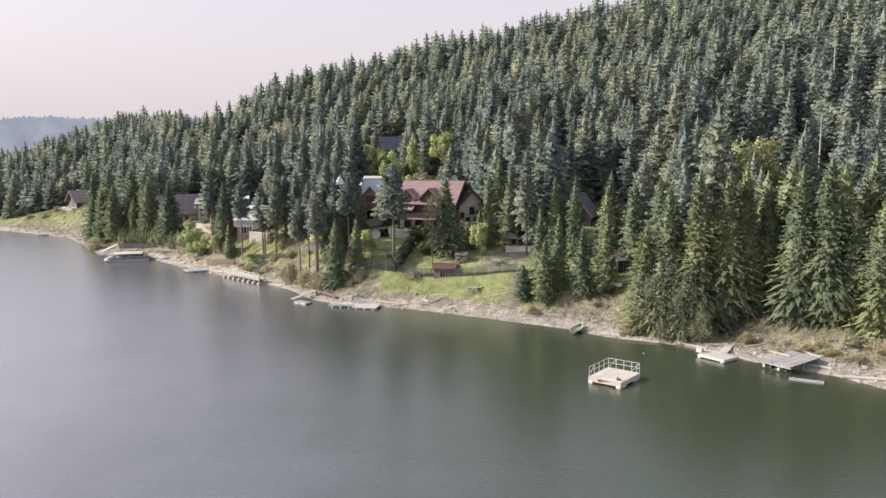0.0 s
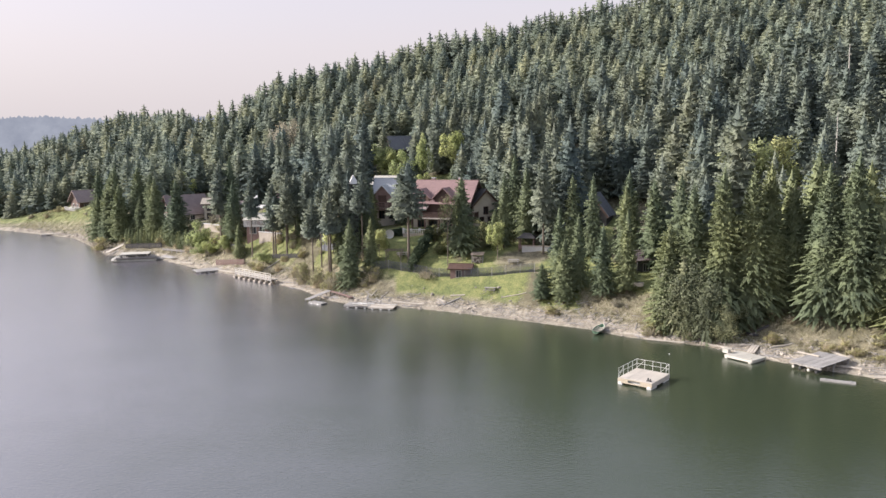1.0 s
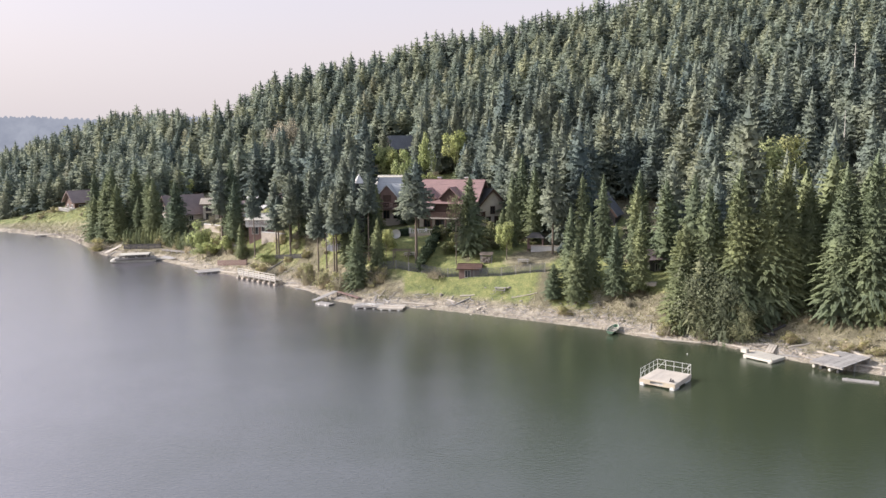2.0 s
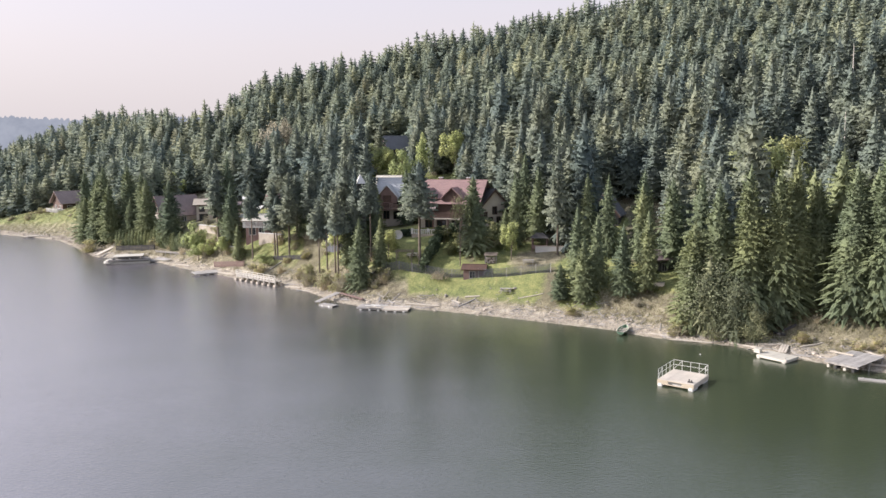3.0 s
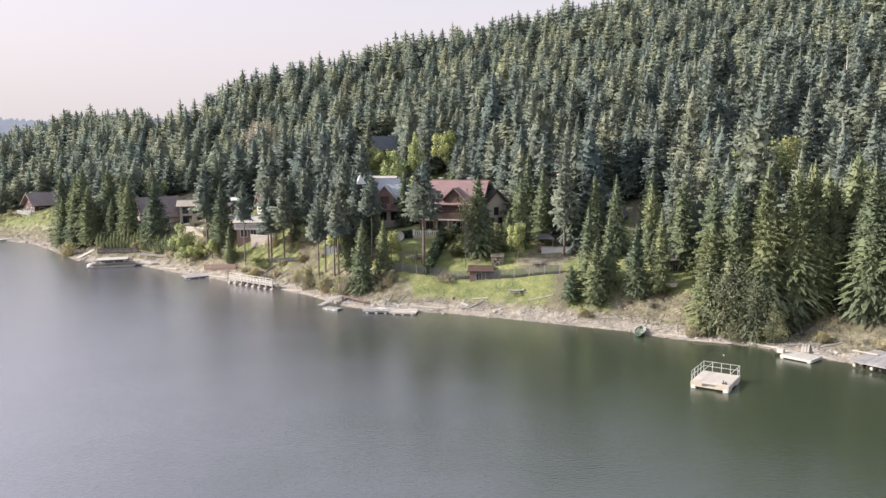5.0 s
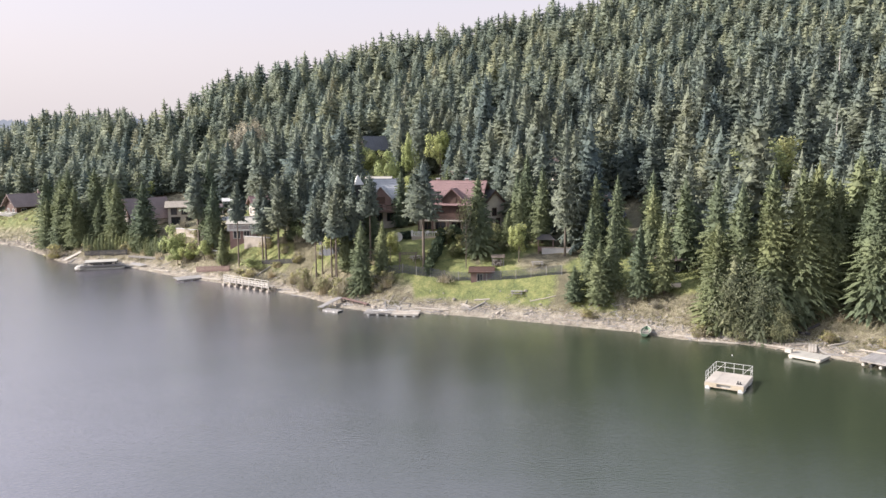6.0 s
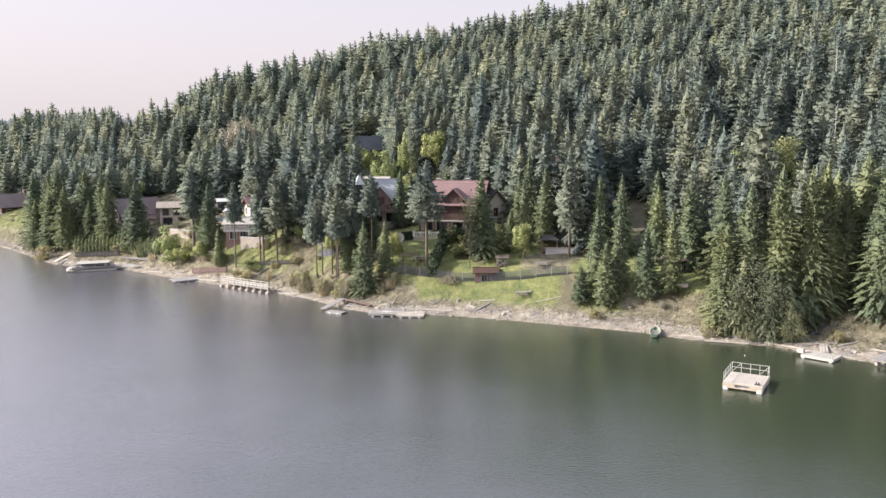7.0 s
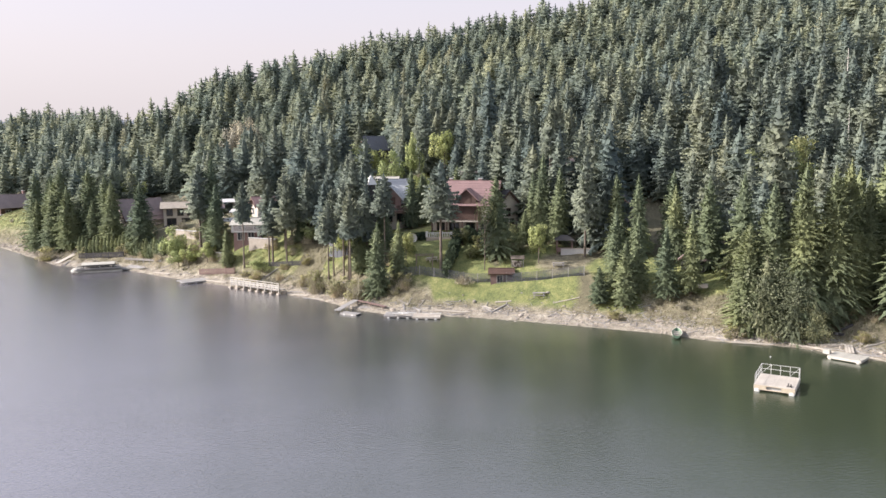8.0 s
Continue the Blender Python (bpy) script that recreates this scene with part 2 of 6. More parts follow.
# ---------------------------------------------------------------- mesh tools
class Shape:
    """Collects boxes, tubes and sheets into one mesh."""

    def __init__(self):
        self.v, self.f = [], []

    def add(self, verts, faces):
        n = len(self.v)
        self.v += [tuple(p) for p in verts]
        self.f += [tuple(i + n for i in f) for f in faces]
        return self

    def box(self, x0, x1, y0, y1, z0, z1, m=None, c=0.0):
        """A box; c cuts the upright edges' corners a little."""
        if c:
            ring = [(x0 + c, y0), (x1 - c, y0), (x1, y0 + c), (x1, y1 - c), (x1 - c, y1), (x0 + c, y1), (x0, y1 - c), (x0, y0 + c)]
        else:
            ring = [(x0, y0), (x1, y0), (x1, y1), (x0, y1)]
        n = len(ring)
        vs = [Vector((x, y, z0)) for x, y in ring] + [Vector((x, y, z1)) for x, y in ring]
        if m is not None:
            vs = [m @ p for p in vs]
        fs = [tuple(range(n - 1, -1, -1)), tuple(range(n, 2 * n))] + [(i, (i + 1) % n, n + (i + 1) % n, n + i) for i in range(n)]
        return self.add(vs, fs)

    def beam(self, a, b, w, h=None, up=(0, 0, 1)):
        """A square bar from a to b."""
        a, b = Vector(a), Vector(b)
        h = h or w
        d = (b - a).normalized()
        s = d.cross(Vector(up))
        s = s.normalized() if s.length > 1e-4 else Vector((1, 0, 0))
        u = s.cross(d).normalized()
        vs = [p + s * (i * w / 2) + u * (j * h / 2) for p in (a, b) for i, j in ((-1, -1), (1, -1), (1, 1), (-1, 1))]
        return self.add(vs, [(3, 2, 1, 0), (4, 5, 6, 7), (0, 1, 5, 4), (1, 2, 6, 5), (2, 3, 7, 6), (3, 0, 4, 7)])

    def tube(self, pts, radii, n=7):
        pts = [Vector(p) for p in pts]
        k = len(self.v)
        for i, p in enumerate(pts):
            d = (pts[min(i + 1, len(pts) - 1)] - pts[max(i - 1, 0)]).normalized()
            s = d.cross(Vector((0.31, 0.17, 0.93))).normalized() if abs(d.z) < 0.95 else d.cross(Vector((1, 0, 0))).normalized()
            u = d.cross(s)
            for j in range(n):
                a = 2 * math.pi * j / n
                self.v.append(tuple(p + (s * math.cos(a) + u * math.sin(a)) * radii[i]))
        for i in range(len(pts) - 1):
            for j in range(n):
                a, b = k + i * n + j, k + i * n + (j + 1) % n
                self.f.append((a, b, b + n, a + n))
        self.f.append(tuple(k + j for j in range(n - 1, -1, -1)))
        self.f.append(tuple(k + (len(pts) - 1) * n + j for j in range(n)))
        return self

    def rock(self, rng, x, y, z, r):
        """A lumpy stone."""
        k = len(self.v)
        sx, sy, sz = r * rng.uniform(0.7, 1.3), r * rng.uniform(0.7, 1.3), r * rng.uniform(0.45, 0.8)
        a0 = rng.uniform(0, 6)
        self.v.append((x, y, z - sz * 0.5))
        for lev, (zz, rr) in enumerate(((0.0, 0.95), (0.65, 0.7))):
            for j in range(6):
                a = a0 + j * math.pi / 3 + lev * 0.4
                q = rr * rng.uniform(0.8, 1.15)
                self.v.append((x + sx * q * math.cos(a), y + sy * q * math.sin(a), z + sz * zz))
        self.v.append((x, y, z + sz))
        for j in range(6):
            p = (j + 1) % 6
            self.f += [(k, k + 1 + p, k + 1 + j), (k + 1 + j, k + 1 + p, k + 7 + p, k + 7 + j), (k + 7 + j, k + 7 + p, k + 13)]
        return self

    def mesh(self, name):
        me = bpy.data.meshes.new(name)
        me.from_pydata(self.v, [], self.f)
        me.update()
        return me


def part(name, shape, mat, parent, label=""):
    me = shape if isinstance(shape, bpy.types.Mesh) else shape.mesh(name)
    if not me.materials:
        me.materials.append(mat)
    ob = new(name, me)
    ob.parent = parent
    return tagged(ob, label=label) if label else ob


def thing(name, label, category, m, group=""):
    ob = new(name)
    ob.matrix_world = m
    return tagged(ob, label, category, group)


def quick_mesh(name, verts, faces_tri, normals=None, mats=(), index=None):
    """A mesh from arrays of points and triangles, with normals of its own where they are given."""
    me = bpy.data.meshes.new(name)
    me.vertices.add(len(verts))
    me.vertices.foreach_set("co", np.asarray(verts, np.float32).ravel())
    me.loops.add(len(faces_tri) * 3)
    me.loops.foreach_set("vertex_index", np.asarray(faces_tri, np.int32).ravel())
    me.polygons.add(len(faces_tri))
    me.polygons.foreach_set("loop_start", np.arange(0, len(faces_tri) * 3, 3, dtype=np.int32))
    for m in mats:
        me.materials.append(m)
    if index is not None:
        me.polygons.foreach_set("material_index", np.asarray(index, np.int32))
    me.update(calc_edges=True)
    if normals is not None:
        me.attributes.new("custom_normal", "FLOAT_VECTOR", "POINT").data.foreach_set("vector", np.asarray(normals, np.float32).ravel())
    return me


# ---------------------------------------------------------------- the land

SHORE = [(-420, 330), (-260, 300), (-190, 283), (-153, 270), (-134, 257), (-117, 244), (-104, 225), (-91, 205), (-73, 194.5), (-61, 181), (-48, 168.5), (-38, 159), (-30, 150), (-24, 140), (-18, 134.5), (-8, 132), (0, 127.5), (6, 123.5), (12, 119.5), (18, 115.5), (22, 111), (27, 107.5), (32, 105), (37, 98.5), (42, 93), (46, 90), (49, 85), (70, 60), (120, 20), (260, -60)]
SX = np.array([p[0] for p in SHORE], float)
SY = np.array([p[1] for p in SHORE], float)
def shore_distance(x, y):
    """Metres inland from the waterline; negative over the lake."""
    best = np.full(np.shape(x), 1e9)
    for i in range(len(SX) - 1):
        ax, ay, bx, by = SX[i], SY[i], SX[i + 1], SY[i + 1]
        t = np.clip(((x - ax) * (bx - ax) + (y - ay) * (by - ay)) / ((bx - ax) ** 2 + (by - ay) ** 2), 0, 1)
        best = np.minimum(best, np.hypot(x - ax - t * (bx - ax), y - ay - t * (by - ay)))
    return np.where(y > np.interp(x, SX, SY), best, -best)
def ease(a, b, v):
    t = np.clip((v - a) / (b - a), 0, 1)
    return t * t * (3 - 2 * t)
def hill(x, y):
    crest = np.interp(x, [-160, -97, -70], [430, 305, 348])
    over = np.maximum(y - crest, 0)
    u, v = np.clip(x, -220, 220) / 100, (np.minimum(y, crest) - 200) / 100
    return 19.3 + 16.9 * u + 22.0 * v - 0.36 * u * u + 7.1 * u * v + 1.0 * v * v - 0.25 * over + 6.3 * ease(230, 345, y) * ease(-110, -60, x) - 0.075 * np.clip(x, 0, 120) * ease(230, 330, y) + 5.0 * ease(300, 370, y) * (1 - ease(-140, -112, x)) + 9.0 * ease(280, 325, y) * np.exp(-((x + 114) / 20) ** 2) + 10.5 * ease(300, 385, y) * (1 - ease(-175, -125, x)) + 3.5 * ease(250, 320, y) * np.exp(-((x + 66) / 16) ** 2) + 2.3 * ease(275, 340, y) * ease(-75, -45, x) + 5.5 * ease(272, 305, y) * np.exp(-((x + 97) / 13) ** 2)
def height(x, y):
    x, y = np.asarray(x, float), np.asarray(y, float)
    d = shore_distance(x, y)
    wob = (0.25 * np.sin(x * 0.31 + y * 0.17) + 0.18 * np.sin(x * 0.83 - y * 0.61)) * (1 - 0.8 * ease(-24, -16, x) * (1 - ease(12, 18, x)))
    h = np.maximum(hill(x, y), 2.5)
    h = np.maximum(h - 4.0 * np.exp(-((x + 68) / 13) ** 2 - ((y - 221) / 13) ** 2), 2.5)
    # levelled garden in front of the grey and red-roofed houses
    h = h + 2.2 * ease(143, 151.5, y) * (1 - ease(157, 170, y)) * ease(-19.5, -14.5, x) * (1 - ease(-6, -1, x))
    land = 0.16 * np.minimum(d, 4) + (h - 0.64) * ease(2.5, 13, d) + wob * ease(1, 8, d)
    return np.where(d > 0, land, np.maximum(d * 0.35, -6))


CLEAR = [(-8, 138, 9), (4, 134, 8), (-12, 147, 9), (-5, 150, 8), (8, 140, 8), (-2, 160, 10), (-10, 158, 8), (-18, 168, 5), (-38, 169, 5), (-45, 184, 9), (-47, 193, 7), (-50, 198, 6), (-42, 190, 6), (-57, 191, 5), (-66, 222, 8), (-70, 199, 5), (-76, 227, 8), (-69, 215, 7), (-64, 211, 5), (-76, 217, 6), (-128, 284, 15), (-14, 189, 7), (-15, 209, 5), (-8, 196, 5), (21, 178, 5), (26, 151, 5), (28, 128, 4), (2, 186, 5), (26, 186, 4), (-15, 232, 5), (18, 126, 6), (-26, 160, 4), (-43, 174, 6), (-40, 178, 5), (-57, 190, 5), (-62, 197, 5), (-14, 180, 6), (-20, 188, 6), (-18, 181, 5), (-19, 197, 5), (-6, 178, 6), (-10, 186, 6), (-3, 186, 5), (17, 158, 3.6), (19, 165, 5.2), (20.5, 172, 5.4), (22.5, 179, 5.5), (56.5, 142.5, 3.4), (61, 144, 3.4), (-73, 236, 6), (-78, 240, 4.5), (-68, 233, 5.5), (59, 148.5, 4.2), (64, 150, 4.2), (58, 138, 3.2), (20, 129, 5), (25, 127, 5), (22, 133, 4), (17, 134, 4), (30, 123, 4), (-62, 205, 5), (-66, 209, 5), (-15.5, 203, 5), (25, 145, 4), (24, 140, 3.5), (-24, 190, 5), (-11, 172, 5), (-4, 172, 4), (-5, 180, 4), (-54, 251, 4), (-14, 223, 4.5), (-14, 215, 4), (-12, 207, 4), (-3, 201, 4.5), (-11, 197, 4.5), (-19, 219, 4), (-13, 181, 5), (-57, 252, 3)]


def open_ground(x, y):
    """1 in the gardens and clearings, 0 in the woods."""
    best = np.zeros(np.shape(x))
    for cx, cy, r in CLEAR:
        best = np.maximum(best, 1 - ease(r * 0.75, r * 1.15, np.hypot(x - cx, y - cy)))
    return best


def axis(lo, hi, step, outer):
    inner = np.arange(lo, hi + step, step)
    return np.concatenate([[lo - o for o in reversed(outer)], inner, [inner[-1] + o for o in outer]])


def build_ground():
    outer = [3, 8, 18, 35, 60, 110, 200, 400, 800, 1600, 3600]
    gx, gy = axis(-165, 95, 1.0, outer), axis(78, 372, 1.15, outer)
    X, Y = np.meshgrid(gx, gy)
    Z = height(X, Y)
    far_shore = ease(160, 420, -Y) * 30
    Z = np.maximum(Z, np.where(Y < -140, far_shore - 4, -99))
    nx, ny = len(gx), len(gy)
    i = np.arange(nx * ny).reshape(ny, nx)
    quads = np.stack([i[:-1, :-1], i[:-1, 1:], i[1:, 1:], i[1:, :-1]], -1).reshape(-1, 4)
    tris = np.concatenate([quads[:, [0, 1, 2]], quads[:, [0, 2, 3]]])
    me = quick_mesh("ground", np.stack([X, Y, Z], -1).reshape(-1, 3), tris, mats=[MAT_GROUND])
    D = shore_distance(X, Y)
    opened = open_ground(X, Y)
    beach_w = 1 - ease(2.0, 6.0, D)
    dry_w = (1 - ease(6, 12, D)) * np.where(X < -100, 0.74, 0.95)
    dry_w = np.maximum(dry_w * np.where((X > -12) & (X < 19), 1 - ease(4, 7, D), np.where((X > -52) & (X < -27), 1 - 0.55 * ease(4, 8, D), 1)), 0.8 * (1 - ease(3.5, 6.5, np.hypot(X - 11, (Y - 138.5) * 1.2))))
    dry_w = np.maximum(dry_w, 1 - ease(3, 6, np.hypot(X - 21, Y - 178)))
    dry_w = np.maximum(dry_w, 1 - ease(6, 10, np.hypot(X + 71, Y - 233)))
    dry_w = np.maximum(dry_w, 1 - ease(3, 6, np.hypot((X - 19.5) * 1.3 - (Y - 168) * 0.3, (Y - 168) * 0.45)))
    dry_w = np.maximum(dry_w, 1 - ease(3, 6, np.hypot(X + 15.5, (Y - 204) * 0.5)))
    lawn_w = np.maximum(opened * np.where(X < -48, 0.35, 1.0), (1 - ease(18, 26, D)) * (X < -100))
    for name, w in (("zone_lawn", lawn_w), ("zone_dry", dry_w), ("zone_beach", beach_w)):
        me.attributes.new(name, "FLOAT", "POINT").data.foreach_set("value", w.astype(np.float32).ravel())
    me.shade_smooth()
    return tagged(new("ground", me), "sloping lake shore with lawns, dry bank and forest floor", "ground", kind="structure")


ground = build_ground()

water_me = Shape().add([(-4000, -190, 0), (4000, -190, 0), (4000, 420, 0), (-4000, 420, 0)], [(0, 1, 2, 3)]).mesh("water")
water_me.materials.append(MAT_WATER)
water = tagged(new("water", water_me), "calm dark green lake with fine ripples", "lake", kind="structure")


def build_far_hill():
    rng = np.random.default_rng(5)
    n = 900
    x = np.linspace(-1500, 500, n)
    top = 54 + 28 * ease(-1100, -720, x) * (1 - ease(-470, -150, x)) + 4 * np.sin(x / 70) + rng.uniform(0, 6, n)
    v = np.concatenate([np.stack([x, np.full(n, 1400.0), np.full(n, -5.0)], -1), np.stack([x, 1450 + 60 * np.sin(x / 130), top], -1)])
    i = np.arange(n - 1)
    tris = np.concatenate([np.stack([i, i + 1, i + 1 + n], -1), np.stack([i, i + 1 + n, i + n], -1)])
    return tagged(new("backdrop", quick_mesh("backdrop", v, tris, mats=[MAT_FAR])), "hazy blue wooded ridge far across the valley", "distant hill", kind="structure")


build_far_hill()


# ---------------------------------------------------------------- trees
def needle_cloud(tri, slope):
    """Winds loose triangles outwards and leans their normals to the crown's own surface. Returns points, triangles and normals."""
    tri = np.array(tri, float)
    mid = tri.mean(1)
    out = np.stack([mid[:, 0], mid[:, 1], np.zeros(len(tri))], -1)
    out /= np.maximum(np.linalg.norm(out, axis=1), 1e-6)[:, None]
    out[:, 2] = slope
    out /= np.linalg.norm(out, axis=1)[:, None]
    fn = np.cross(tri[:, 1] - tri[:, 0], tri[:, 2] - tri[:, 0])
    fn /= np.maximum(np.linalg.norm(fn, axis=1), 1e-12)[:, None]
    turned = np.sum(fn * out, 1) < 0
    tri[turned] = tri[turned][:, [0, 2, 1]]
    fn[turned] *= -1
    nrm = 0.54 * out + 0.46 * fn
    nrm /= np.linalg.norm(nrm, axis=1)[:, None]
    return tri.reshape(-1, 3), np.arange(len(tri) * 3).reshape(-1, 3), np.repeat(nrm, 3, axis=0)


def spruce_arrays(seed, branches, sprays, bare=0.06, droop=0.4, slim=1.0, gaps=0.0, blunt=0.76):
    """A spruce of height 1 and radius about 0.165: drooping branches in loose whorls, each fringed with hanging sprays, round a shaggy core."""
    rng = np.random.default_rng(seed)
    T = []

    def reach(s):
        return 0.165 * slim * (1 - s) ** blunt * np.minimum(1.0, 0.74 + s * 2.0) + 0.005
    # more branches low down, where the girth is larger
    u = (np.arange(branches) + rng.uniform(0.1, 0.9, branches)) / branches
    s = 1 - np.sqrt(1 - u * 0.998)
    s = s * 0.7 + u * 0.3
    whorl = max(10, branches // 9)
    s = np.clip(0.75 * s + 0.25 * np.round(s * whorl) / whorl, 0, 0.985)
    ang = np.arange(branches) * 2.39996 + rng.normal(0, 0.35, branches)
    lump = rng.uniform(0, 6.283, 4)
    L = reach(s) * rng.uniform(0.66, 1.12, branches) * (1 + 0.13 * np.sin(ang + lump[0] + 3 * s) + 0.12 * np.sin(2 * ang + lump[1] + 11 * s) + 0.08 * np.sin(3 * ang + lump[2] - 23 * s))
    keep = rng.random(branches) >= gaps * (1.25 - s)
    s, ang, L = s[keep], ang[keep], L[keep]
    z = bare + (1 - bare) * s
    d0 = droop * rng.uniform(0.5, 1.35, len(s)) * (1.15 - 0.8 * s)
    rise = 0.22 + 0.5 * s

    def spine(q):
        return z + L * (rise * q - d0 * np.maximum(q, 0) ** 1.7)

    def place(r, w, zz):
        return np.stack([r * np.cos(ang) - w * np.sin(ang), r * np.sin(ang) + w * np.cos(ang), np.minimum(zz, 0.985)], -1)
    for j in range(sprays):
        q = 0.30 + 0.66 * (j + rng.uniform(0.1, 0.9, len(s))) / sprays
        side = (1.0 if j % 2 else -1.0) * rng.uniform(0.35, 1.1, len(s))
        tl = np.minimum((L + 0.012) * (0.50 - 0.24 * q), 5.5 / branches + 0.018) * rng.uniform(0.75, 1.3, len(s)) * (6 / max(sprays, 3)) ** 0.7
        wd = 0.42 * tl + 0.02 * L
        sag = tl * rng.uniform(0.3, 1.25, len(s))
        T.append(np.stack([place(L * q - wd, side * 0.0, spine(q - wd / L)), place(L * q + wd, side * 0.15 * tl, spine(q + wd / L)), place(L * q + tl * 0.38, side * tl * 0.62, spine(q) - sag)], 1))
    T.append(np.stack([place(L * 0.74, -0.09 * L, spine(0.74)), place(L * 0.74, 0.09 * L, spine(0.74)), place(L * 1.10, 0 * L, spine(1.06) - 0.05 * L)], 1))
    # shaggy core
    rings, n = max(9, branches // 13), 9 if branches < 300 else 15
    for i in range(rings):
        c = 0.92 * i / rings
        zz = bare + (1 - bare) * c
        R = reach(c) * 0.55
        a = np.arange(n + 1) * 6.283185 / n + rng.uniform(0, 1)
        rr = R * rng.uniform(0.65, 1.3, n)
        rr = np.append(rr, rr[0])
        dz = rng.normal(-0.02, 0.014, n)
        dz = np.append(dz, dz[0])
        rim = np.stack([rr * np.cos(a), rr * np.sin(a), np.maximum(zz + dz, bare * 0.9)], -1)
        top = np.array([[0, 0, min(0.975, zz + 0.075)]] * n)
        T.append(np.stack([rim[:-1], rim[1:], top], 1))
    T.append(np.array([[(0.017, 0, 0.885), (-0.009, 0.014, 0.87), (0, 0, 1.0)], [(-0.009, 0.014, 0.87), (-0.009, -0.014, 0.88), (0, 0, 1.0)], [(-0.009, -0.014, 0.88), (0.017, 0, 0.885), (0, 0, 1.0)]]))
    return needle_cloud(np.concatenate(T), 0.34)


def trunk_arrays(top=0.9, r=0.011, n=6):
    a = np.arange(n) * 6.283 / n
    rings = [np.stack([rr * np.cos(a), rr * np.sin(a), np.full(n, z)], -1) for z, rr in ((-0.03, r * 1.5), (0.03, r * 1.05), (0.45, r * 0.7), (top, r * 0.15))]
    tri = []
    for i in range(3):
        for j in range(n):
            p, q = i * n + j, i * n + (j + 1) % n
            tri += [(p, q, q + n), (p, q + n, p + n)]
    return np.concatenate(rings), np.array(tri)


TRUNK = quick_mesh("trunk", *trunk_arrays(), mats=[MAT_BARK])
NEAR = [quick_mesh("crown", *spruce_arrays(20 + i, 340, 11, 0.05, 0.4 + 0.12 * (i % 3), 0.95 + 0.07 * (i % 4), 0.08), mats=[MAT_SPRUCE]) for i in range(6)]
SKIRT = [quick_mesh("crown", *spruce_arrays(50 + i, 400, 13, 0.0, 0.5, 1.05, 0.05), mats=[MAT_SPRUCE]) for i in range(3)]
FINE = [quick_mesh("crown", *spruce_arrays(55 + i, 950, 13, 0.0, 0.34 + 0.08 * i, 1.0, 0.06), mats=[MAT_SPRUCE]) for i in range(4)]
PINE = [quick_mesh("crown", *spruce_arrays(70 + i, 230, 10, 0.3 + 0.08 * i, 0.35, 1.0, 0.22), mats=[MAT_NEEDLE]) for i in range(3)]
HIGH = [quick_mesh("crown", *spruce_arrays(80 + i, 190, 10, 0.55, 0.3, 0.9, 0.2), mats=[MAT_NEEDLE]) for i in range(2)]
WOOD = [quick_mesh("crown", *spruce_arrays(90 + i, 240, 8, 0.05, 0.4 + 0.1 * (i % 3), 0.98 + 0.06 * (i % 4), 0.06), mats=[MAT_NEEDLE]) for i in range(7)]


def stem_tree(name, crown, label, group):
    ob = thing(name, label, "tree", pose(0, 0, -400), group)
    part("trunk", TRUNK, MAT_BARK, ob)
    part("crown", crown, MAT_NEEDLE, ob)
    return ob


LABELS = ("tall dark green spruce with drooping branches", "bushy green spruce with branches down to the ground", "tall spruce with a bare lower trunk")
SETS = [[stem_tree("spruce_tree", c, lab, grp) for c in crowns] for crowns, lab, grp in ((NEAR, LABELS[0], "spruces near the shore"), (SKIRT, LABELS[1], "bushy spruces"), (PINE, LABELS[2], "bare-stemmed spruces"), (WOOD, LABELS[0], "spruces of the wood"), (HIGH, LABELS[2], "bare-stemmed spruces"), (FINE, LABELS[1], "large spruces by the landing stage"))]


def plant(kind, x, y, h, r, rng):
    src = SETS[kind][rng.integers(len(SETS[kind]))]
    wide = r / (0.165 * h)
    m = pose(x, y, float(height(x, y)) - 0.1, 0, 0, rng.uniform(0, 360)) @ Matrix.Diagonal((h * wide, h * wide, h, 1))
    return copy_thing(src, m)


rng = np.random.default_rng(11)
planted = []
# shore spruces: x, y, height, radius
for row in ((12.9, 127, 6.2, 2.3), (16.1, 124.5, 11, 2.7), (18.5, 125.6, 12.5, 2.3), (15.8, 127.9, 14, 2.3), (21.9, 122.9, 11.8, 2.1), (25.5, 121.8, 13.5, 2.4), (27.5, 132, 13, 2.6), (31, 127.5, 15, 2.9), (33.5, 121.5, 17, 3.2), (29, 136, 14, 2.7), (0.4, 144.6, 14.8, 3.7), (8.2, 144.9, 13.6, 1.9), (-49, 178, 8, 1.8), (-33.4, 171.8, 11.3, 2.4), (-52.6, 186.6, 19.6, 3.4), (-51.6, 184.0, 14.6, 2.7), (5.4, 150.8, 3.4, 1.4)):
    plant(0, *row, rng)
    planted.append(row[:2])
for row in ((29.1, 112, 15.5, 3.6), (32.2, 111.5, 20.8, 3.9), (35.9, 110, 23, 4.5), (39.6, 109, 21.8, 4.3), (42.2, 109.5, 21, 3.7), (47.9, 104.9, 20.4, 4.4), (50.8, 103, 22.5, 4.4), (45.6, 109.9, 17, 3.5), (55.5, 98.5, 17, 3.9)):
    plant(5, *row, rng)
    planted.append(row[:2])
